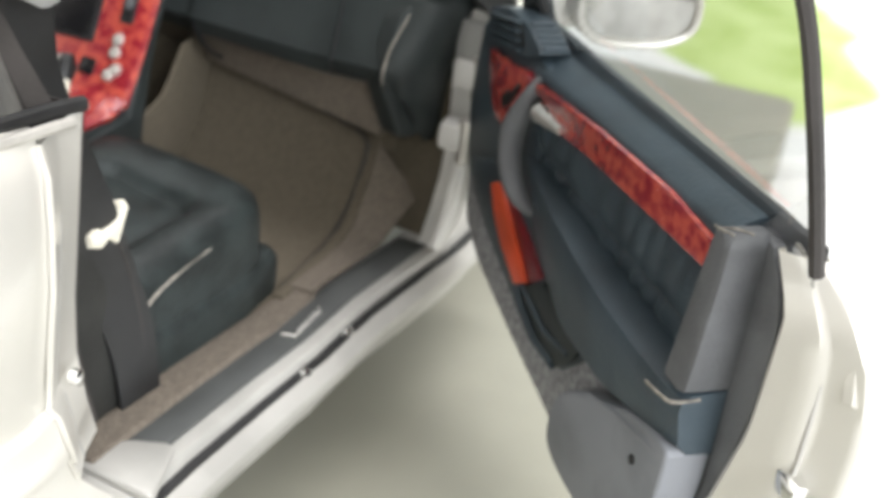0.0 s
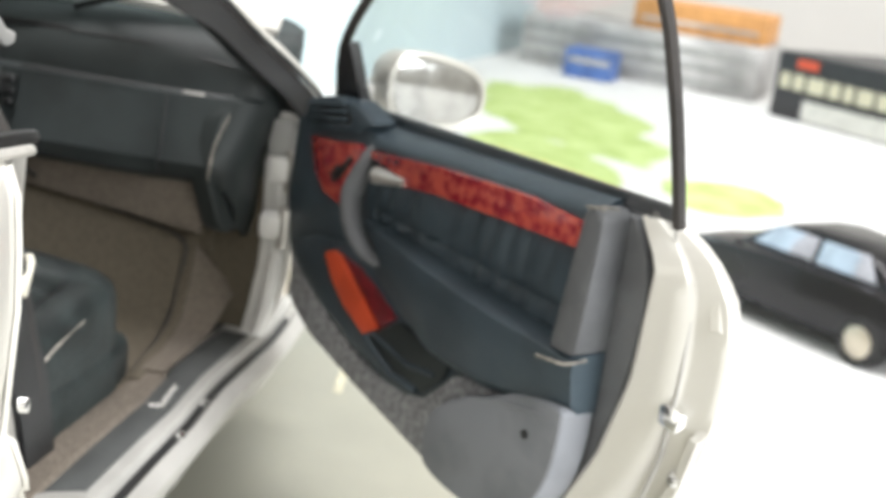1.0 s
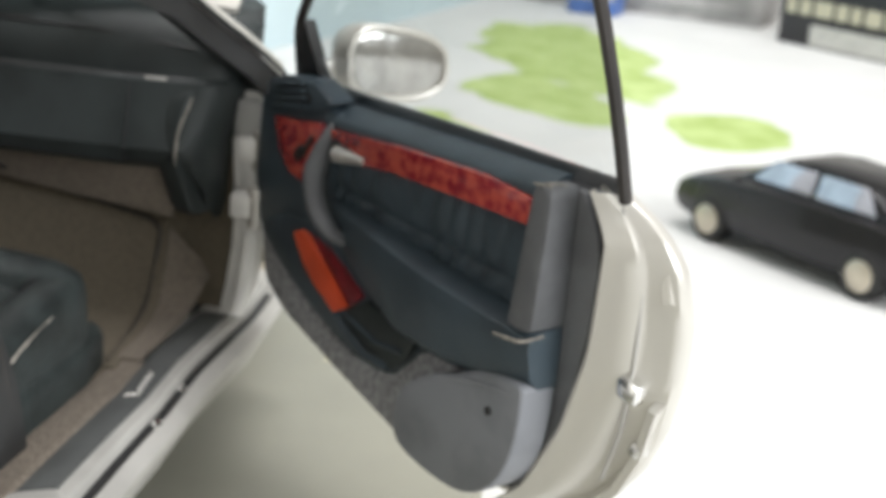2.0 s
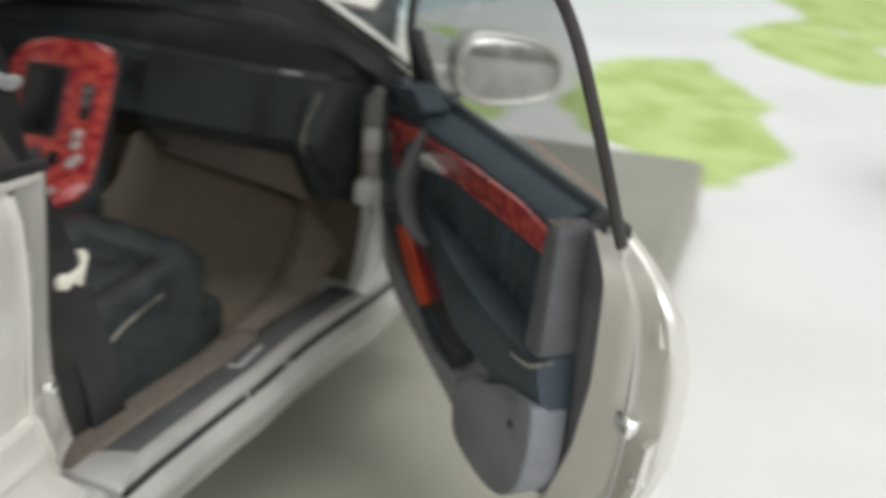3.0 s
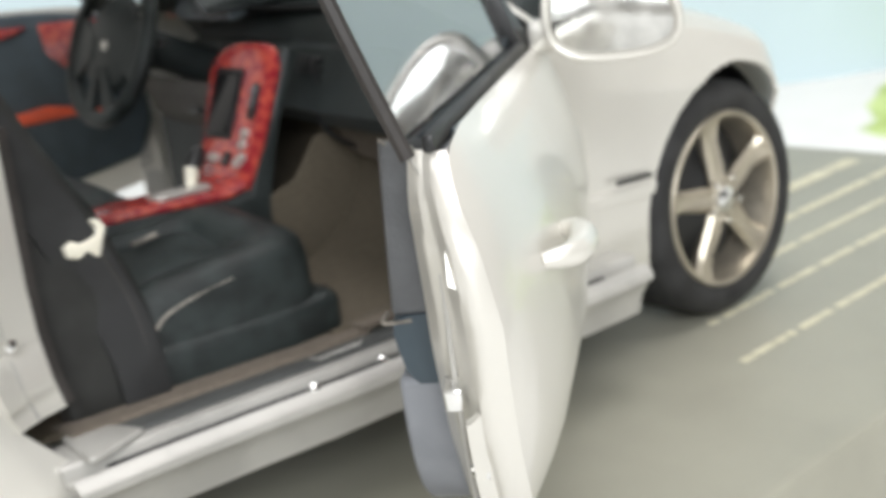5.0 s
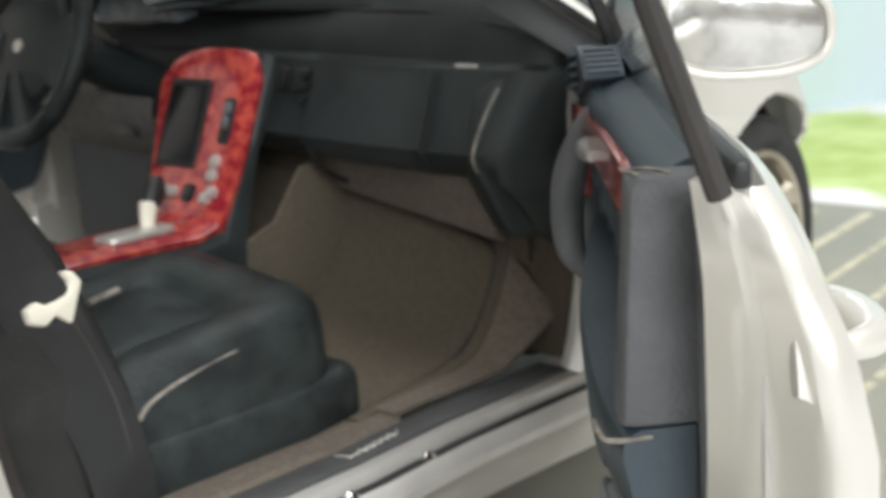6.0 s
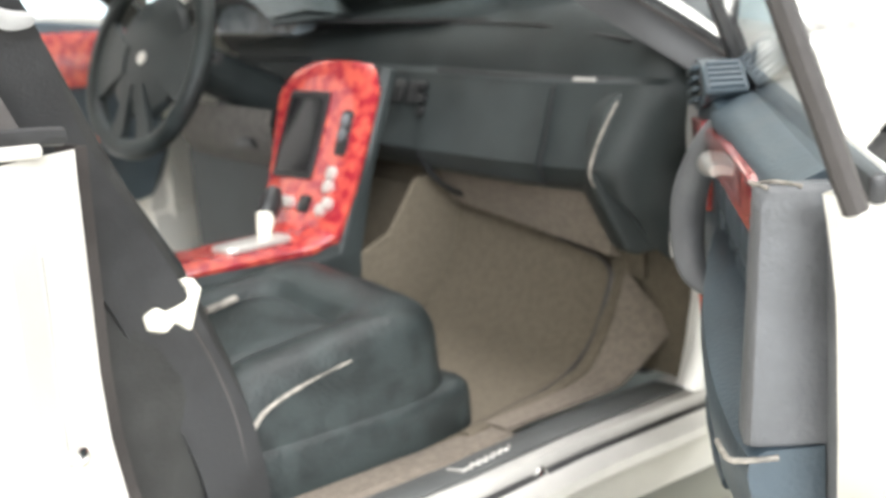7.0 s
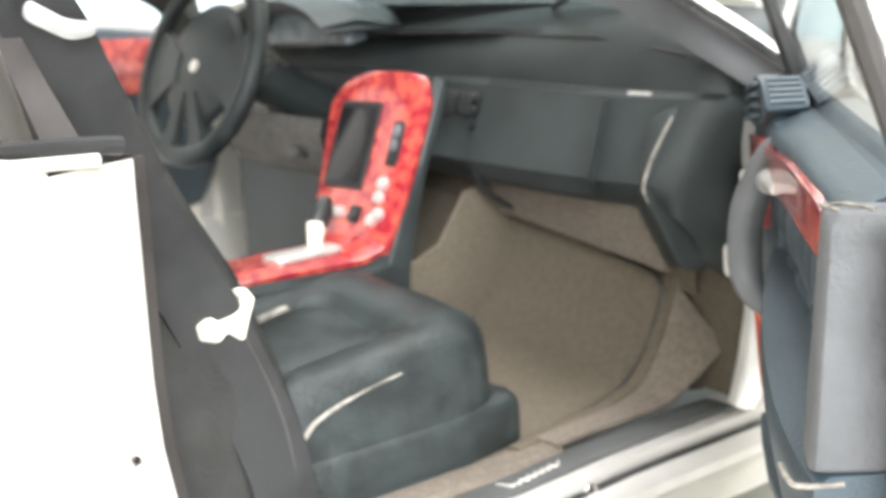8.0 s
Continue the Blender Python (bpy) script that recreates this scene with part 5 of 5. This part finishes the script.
# seats
def seat(y0, y1, x1=0.755):
    s = part("seat", prism(rounded([(0.14, y0 - 0.014, 0.26), (x1 + 0.018, y0 - 0.014, 0.26), (x1 + 0.018, y1 + 0.01, 0.26), (0.14, y1 + 0.01, 0.26)], 0.06, 5), (0, 0, 0.118), 0.026, 3), LEATHER, car)
    ym, w = (y0 + y1) / 2, (y1 - y0) / 2
    rows = []
    for inset, z in ((-0.004, 0.37), (0.0, 0.40), (0.001, 0.44), (0.004, 0.462), (0.012, 0.482), (0.028, 0.497), (0.055, 0.506), (0.09, 0.507), (0.112, 0.502), (0.124, 0.488), (0.130, 0.474), (0.136, 0.474), (0.145, 0.480), (0.165, 0.484), (0.19, 0.486)):
        x0, xa, a, c = 0.14 + inset, x1 - 0.025 - inset * 1.1, y0 + inset * 0.62, y1 - inset * 0.62
        ring_ = rounded([(x0, a, 0), (xa, a, 0), (xa, c, 0), (x0, c, 0)], max(0.035, 0.085 - inset * 0.15), 6)
        ring_ = [v.lerp(w_, f) for v, w_ in zip(ring_, ring_[1:] + ring_[:1]) for f in (0.0, 0.34, 0.67)]
        up = min(1.0, max(0.0, (z - 0.38) / 0.08))
        rows.append([(v.x, v.y, z + up * (0.16 * (v.y - y0) + 0.09 * (v.x - 0.62) - 1.6 * max(0.0, 0.45 - v.x) ** 2 * max(0.0, 1 - (v.y - y0) / 0.16) + 0.004 * math.sin(v.x * 19) * math.sin(v.y * 23))) for v in ring_])
    cushion = part("cushion", loft(rows, True, True), LEATHER, s, sharp=60)
    # The seam's pale tone holds wear and a painted highlight.
    part("cushion_welt", tube(curve([(0.320, y0 - 0.003, 0.385), (0.338, y0 - 0.002, 0.408), (0.37, y0 - 0.001, 0.430), (0.44, y0 + 0.000, 0.449), (0.52, y0 + 0.002, 0.462)], 4), [0.0035] * 8 + [0.0028] * 4 + [0.0016] * 4 + [0.0008], 6), WORN_LIT, cushion, "pale worn seam with its highlight painted in")
    part("buckle_tongue", tube([(0.45, ym + w * 0.42, 0.525), (0.51, ym + w * 0.48, 0.534)], 0.008, 6), WORN_LIT, s)
    SHAPE.clear()
    brow = []
    for z in np.linspace(0.30, 1.06, 14):
        f = max(0.0, (z - 0.36) / 0.70)
        xf = float(np.interp(z, [0.35, 0.64, 0.83, 1.03, 1.16], [0.38, 0.315, 0.22, 0.125, 0.06]))
        ww = w * (1.06 - 0.20 * f ** 2)
        t = 0.075 * (1 - 0.3 * f)
        row = []
        for a in np.linspace(0, 2 * math.pi, 33)[:-1]:
            c, sn = math.cos(a), math.sin(a)
            bol = 0.030 * (abs(c) ** 3 - 1) if sn > 0 else 0
            row.append((xf - t + t * math.copysign(abs(sn) ** 0.6, sn) + bol, ym + ww * math.copysign(abs(c) ** 0.5, c), z + 0.03 * sn))
        brow.append(row)
    part("backrest", loft(brow, True, True), LEATHER, s)
    if y0 < 0.5:
        part("backrest_flank", prism(rounded([(0.13, y0 - 0.018, 0.26), (0.315, y0 - 0.018, 0.26), (0.340, y0 - 0.018, 0.38), (0.320, y0 - 0.018, 0.50), (0.280, y0 - 0.018, 0.62), (0.185, y0 - 0.018, 0.83), (0.095, y0 - 0.018, 1.03), (0.03, y0 - 0.01, 1.12), (-0.06, y0 - 0.01, 1.12), (0.02, y0 - 0.018, 0.83), (0.10, y0 - 0.018, 0.55)], 0.03), (0, 0.05, 0), 0.012, 3), FLANKBLACK, s, "black seat side cover")
    hr = []
    for f in np.linspace(0, 1, 9):
        k = math.sin(math.pi * (0.12 + 0.76 * f)) ** 0.6
        hr.append([(0.045 - 0.05 * f + 0.055 * k * math.cos(a), ym + 0.12 * k * math.copysign(abs(math.sin(a)) ** 0.7, math.sin(a)), 1.06 + 0.15 * f) for a in np.linspace(0, 2 * math.pi, 21)[:-1]])
    part("headrest", loft(hr, True, True), LEATHER, s)
    SHAPE.append(flatter)
    return s


seat(0.178, 0.57)
seat(2 * YI - 0.60, 2 * YI - 0.20)
rs = part("rear_bench", block((-0.75, 0.24, 0.26), (-0.25, 2 * YI - 0.24, 0.5), 0.06, 3), LEATHER, car)
part("bench_back", prism([(-0.72, 0.24, 0.45), (-0.62, 0.24, 0.45), (-0.78, 0.24, 1.02), (-0.9, 0.24, 1.02)], (0, 2 * YI - 0.48, 0), 0.05, 3), LEATHER, rs)

# Made-up beige shelf, added to lighten the view through the quarter window.
part("beige_fill_shelf", block((-1.1, 0.2, 0.98), (-0.74, 2 * YI - 0.2, 1.02), 0.01), CARPET2, car)

# belt on the passenger's side, over the outer flank of the backrest
SHAPE.clear()
BX = [(1.10, -0.02), (1.0, 0.04), (0.83, 0.10), (0.66, 0.185), (0.52, 0.24), (0.40, 0.275), (0.28, 0.275)]
belt = part("seat_belt", sheet([[Vector((p.x, p.y, p.z)) + Vector((0.048, 0.0, 0.016)) * k for k in (-1, -0.3, 0.3, 1)] for p in curve([(x, 0.146 - 0.003 * math.sin(i), z) for i, (z, x) in enumerate(BX)], 5)], 0.006), BLACK, car)
part("belt_guide", prism(rounded([(-0.025, 0.10, 1.052), (0.03, 0.10, 1.022), (0.066, 0.105, 1.024), (0.072, 0.11, 1.040), (0.035, 0.105, 1.046), (-0.015, 0.105, 1.076)], 0.012), (0, 0.016, 0.004), 0.005), JAMB, belt)
hook = [(0.0, 0.0), (0.022, -0.012), (0.040, 0.004), (0.062, -0.020), (0.074, 0.018), (0.086, 0.052), (0.074, 0.075), (0.060, 0.080), (0.062, 0.070), (0.070, 0.058), (0.062, 0.036), (0.046, 0.030), (0.026, 0.026), (0.012, 0.038), (-0.004, 0.028)]
part("belt_buckle", prism([(0.188 + a * 0.95, 0.143 + a * 0.10, 0.592 + b_ * 0.78) for a, b_ in hook], (0.003, -0.014, 0.004), 0.003), CREAM, belt, "bright metal belt buckle")
part("belt_seam", tube(curve([(0.255, 0.142, 0.58), (0.285, 0.144, 0.50), (0.298, 0.145, 0.42), (0.295, 0.146, 0.30)], 4), 0.003, 6), SEAL, belt)
SHAPE.append(flatter)
part("pillar_lining", sheet([[(0.115, 0.168, 0.29), (0.13, 0.17, 0.6), (0.13, 0.18, 0.95)], [(0.16, 0.185, 0.29), (0.16, 0.185, 0.6), (0.15, 0.20, 0.97)], [(0.2, 0.22, 0.29), (0.18, 0.215, 0.6), (0.16, 0.23, 0.99)]], 0.01), SEAL, car)
SHAPE.clear()

# ---------------------------------------------------------------- far side of the cabin: driver's door, standing wide open
def FD(u, n, z):
    """Point of the driver's door, which stands wide open."""
    u = 0.008 + 0.92 * u
    return Vector((1.24, 1.76, 0.20 + 0.794 * z)) + Vector((-0.60, 0.80, 0)) * u + Vector((-0.80, -0.60, 0)) * n * 0.7


fdoor = part("driver_door", sheet([[FD(u, -0.09, z) for z in (zt, (zt + zb) / 2, zb)] for u, zt, zb in ((0.05, 0.86, 0.24), (0.3, 0.885, 0.16), (0.9, 0.915, 0.165), (1.2, 0.93, 0.24), (1.33, 0.905, 0.45), (1.368, 0.80, 0.68))], 0.02), PAINT, car)
part("inner_backing", prism([FD(u, -0.07, z) for u, z in ((0.06, 0.83), (0.35, 0.872), (1.215, 0.925), (1.235, 0.80), (1.22, 0.55), (1.03, 0.20), (0.62, 0.165), (0.10, 0.32), (0.045, 0.45))], -1 * (FD(0, 0, 0) - FD(0, 0.07, 0)), 0.008), DOORBLUE, fdoor)
part("burl_corner", prism([FD(u, 0.0, z) for u, z in ((0.05, 0.83), (0.05, 0.68), (0.12, 0.66), (0.30, 0.66), (0.36, 0.72), (0.372, 0.835))], FD(0, 0.03, 0) - FD(0, 0, 0), 0.006), BURL, fdoor, "red burl wood corner trim")
part("burl_strip", prism([FD(u, 0.0, z) for u, z in ((0.415, 0.830), (0.95, 0.876), (1.135, 0.890), (1.130, 0.834), (0.70, 0.795), (0.47, 0.800))], FD(0, 0.03, 0) - FD(0, 0, 0), 0.006), BURL, fdoor, "red burl wood strip")
part("pocket_inlay", prism([FD(u, 0.0, z) for u, z in ((0.16, 0.50), (0.40, 0.53), (0.62, 0.50), (0.60, 0.46), (0.38, 0.48))], FD(0, 0.03, 0) - FD(0, 0, 0), 0.006), REDBRIGHT, fdoor, "orange-red plastic inlay")
part("sill", sheet([[(x, 2 * YC - y, z) for y, z in SILLP] for x in np.linspace(0.02, 1.5, 8)], 0.008), PAINT_SHADED, car)

BODY.clear()

# ---------------------------------------------------------------- second model car, black, standing on the table
def black_car(at, turn):
    o = holder("model_car", (at[0], at[1], TZ))
    tagged(o, "glossy black model saloon car with pale reflections", "model car")
    PB = mat("black_car_paint", (0.010, 0.010, 0.012), 0.25, 0, 0.2, 0.5, 0.004, 0.02, 0.3, spec=0.3)
    m = Matrix.Translation((at[0], at[1], TZ)) @ Matrix.Rotation(radians(turn), 4, "Z") @ Matrix.Scale(0.7, 4)

    def put(bm):
        bmesh.ops.transform(bm, matrix=m, verts=bm.verts[:])
        return bm
    L, Wd = 1.05, 0.40
    rows = []
    for x, zt, zb, w in ((-L, 0.36, 0.22, 0.30), (-L + 0.06, 0.42, 0.14, 0.36), (-0.7, 0.47, 0.10, 0.40), (-0.3, 0.48, 0.10, 0.41), (0.2, 0.48, 0.10, 0.41), (0.6, 0.45, 0.10, 0.40), (0.85, 0.40, 0.12, 0.38), (L - 0.05, 0.33, 0.14, 0.34), (L, 0.27, 0.2, 0.27)):
        rows.append([(x, -w * 0.9, zb), (x, -w, zb + 0.08), (x, -w, (zt + zb) / 2), (x, -w * 0.95, zt - 0.03), (x, -w * 0.8, zt), (x, 0, zt + 0.015), (x, w * 0.8, zt), (x, w * 0.95, zt - 0.03), (x, w, (zt + zb) / 2), (x, w, zb + 0.08), (x, w * 0.9, zb)])
    part("body", put(loft(rows, True, True)), PB, o)
    cab = []
    for x, z, w in ((-0.75, 0.46, 0.34), (-0.55, 0.60, 0.30), (-0.35, 0.67, 0.28), (-0.05, 0.685, 0.28), (0.15, 0.66, 0.28), (0.35, 0.57, 0.31), (0.5, 0.47, 0.35)):
        cab.append([(x, -w, 0.44), (x, -w * 0.97, 0.47), (x, -w * 0.88, z - 0.02), (x, -w * 0.75, z), (x, w * 0.75, z), (x, w * 0.88, z - 0.02), (x, w * 0.97, 0.47), (x, w, 0.44)])
    part("cabin", put(loft(cab, True, True)), PB, o)
    PG = mat("pale_reflecting_glass", (0.55, 0.58, 0.66), 0.06, 0.9, 0.2, 0.2, 0.02, 0.03)
    for s in (-1, 1):
        for x0, x1 in ((-0.62, -0.14), (-0.11, 0.36)):
            part("side_window", put(prism([(x0 + (0.02 if x0 < -0.3 else 0), s * 0.305, 0.49), (x1, s * 0.305, 0.49), (x1 - (0.14 if x1 > 0 else 0), s * 0.262, 0.635), (x0 + (0.14 if x0 < -0.3 else 0), s * 0.262, 0.635)], (0, s * 0.014, 0), 0.003)), PG, o)
        for x in (-0.62, 0.62):
            wb = put(disc_solid((x, s * 0.42, 0.15), (0, -s, 0), [(0.0, 0.10), (0.0, 0.13), (0.02, 0.15), (0.13, 0.15), (0.14, 0.08)], 28))
            w_ = part("wheel", wb, RUBBER, o)
            part("rim", put(disc_solid((x, s * 0.432, 0.15), (0, -s, 0), [(0, 0.02), (0.004, 0.085), (0.012, 0.10), (0.03, 0.10)], 20)), RIM, w_)


black_car((3.95, -2.17), 37)

# boxes and odds and ends at the back of the table
def carton(name, a, bq, depth, h, material, label, z0=None):
    z0 = TZ if z0 is None else z0
    a, bq = Vector(a), Vector(bq)
    d = (bq - a).normalized()
    nrm = Vector((-d.y, d.x)) * depth
    bm = prism([(a.x, a.y, z0), (bq.x, bq.y, z0), (bq.x + nrm.x, bq.y + nrm.y, z0), (a.x + nrm.x, a.y + nrm.y, z0)], (0, 0, h), 0.015)
    ob = part(name, bm, material)
    tagged(ob, label, "box")
    return ob


GREYBOX = mat("grey_striped_card", (0.45, 0.44, 0.43), 0.6, 0, 0.25, 0.6, 0.02, 0.1)
BLUE = mat("blue_card", (0.08, 0.16, 0.42), 0.5, 0, 0.2, 0.3, 0.02, 0.1)


def band(name, box, a, bq, s0, s1, z0, z1, material, label=""):
    """A printed band on the side of a carton that faces the camera."""
    p, q = along(a, bq, s0, -0.012), along(a, bq, s1, -0.012)
    d = along(a, bq, s0, 0.012) - p
    part(name, prism([(p.x, p.y, z0), (q.x, q.y, z0), (q.x, q.y, z1), (p.x, p.y, z1)], (d.x, d.y, 0)), material, box, label, flat=True)


GA, GB = (13.2, -1.0), (12.3, -3.5)
greybox = carton("model_box", GA, GB, 1.6, 0.56, GREYBOX, "pale grey flat carton with darker stripes")
for k in range(3):
    band("stripe", greybox, GA, GB, 0.05, 2.5, TZ + 0.08 + 0.16 * k, TZ + 0.14 + 0.16 * k, JAMB)
OA, OB = (13.2, -2.2), (12.7, -3.6)
orangebox = carton("orange_box", OA, OB, 1.0, 0.32, mat("orange_card", (0.55, 0.27, 0.09), 0.6), "orange brown flat carton lying on another", TZ + 0.56)
band("stripe", orangebox, OA, OB, 0.1, 1.4, TZ + 0.66, TZ + 0.70, GREYBOX)
bluebox = carton("blue_box", (12.35, -1.45), (12.2, -1.95), 0.5, 0.3, BLUE, "small blue carton beside a grey one")
band("lid_band", bluebox, (12.35, -1.45), (12.2, -1.95), 0.05, 0.5, TZ + 0.16, TZ + 0.22, GREYBOX)
KA, KB = (11.5, -3.5), (9.9, -4.75)
blackbox = carton("black_box", KA, KB, 1.6, 0.66, mat("black_card", (0.02, 0.02, 0.022), 0.4), "black carton with a band of pale lettering")
x = 0.08
while x < 1.95:
    w = rnd.uniform(0.1, 0.26)
    band("lettering_bar", blackbox, KA, KB, x, x + w, TZ + 0.30, TZ + 0.45, INK)
    x += w + 0.05
band("car_picture", blackbox, KA, KB, 0.4, 1.8, TZ + 0.02, TZ + 0.22, SILVER, "printed picture of a silver car")
band("red_mark", blackbox, KA, KB, 0.25, 0.5, TZ + 0.52, TZ + 0.60, REDBRIGHT)
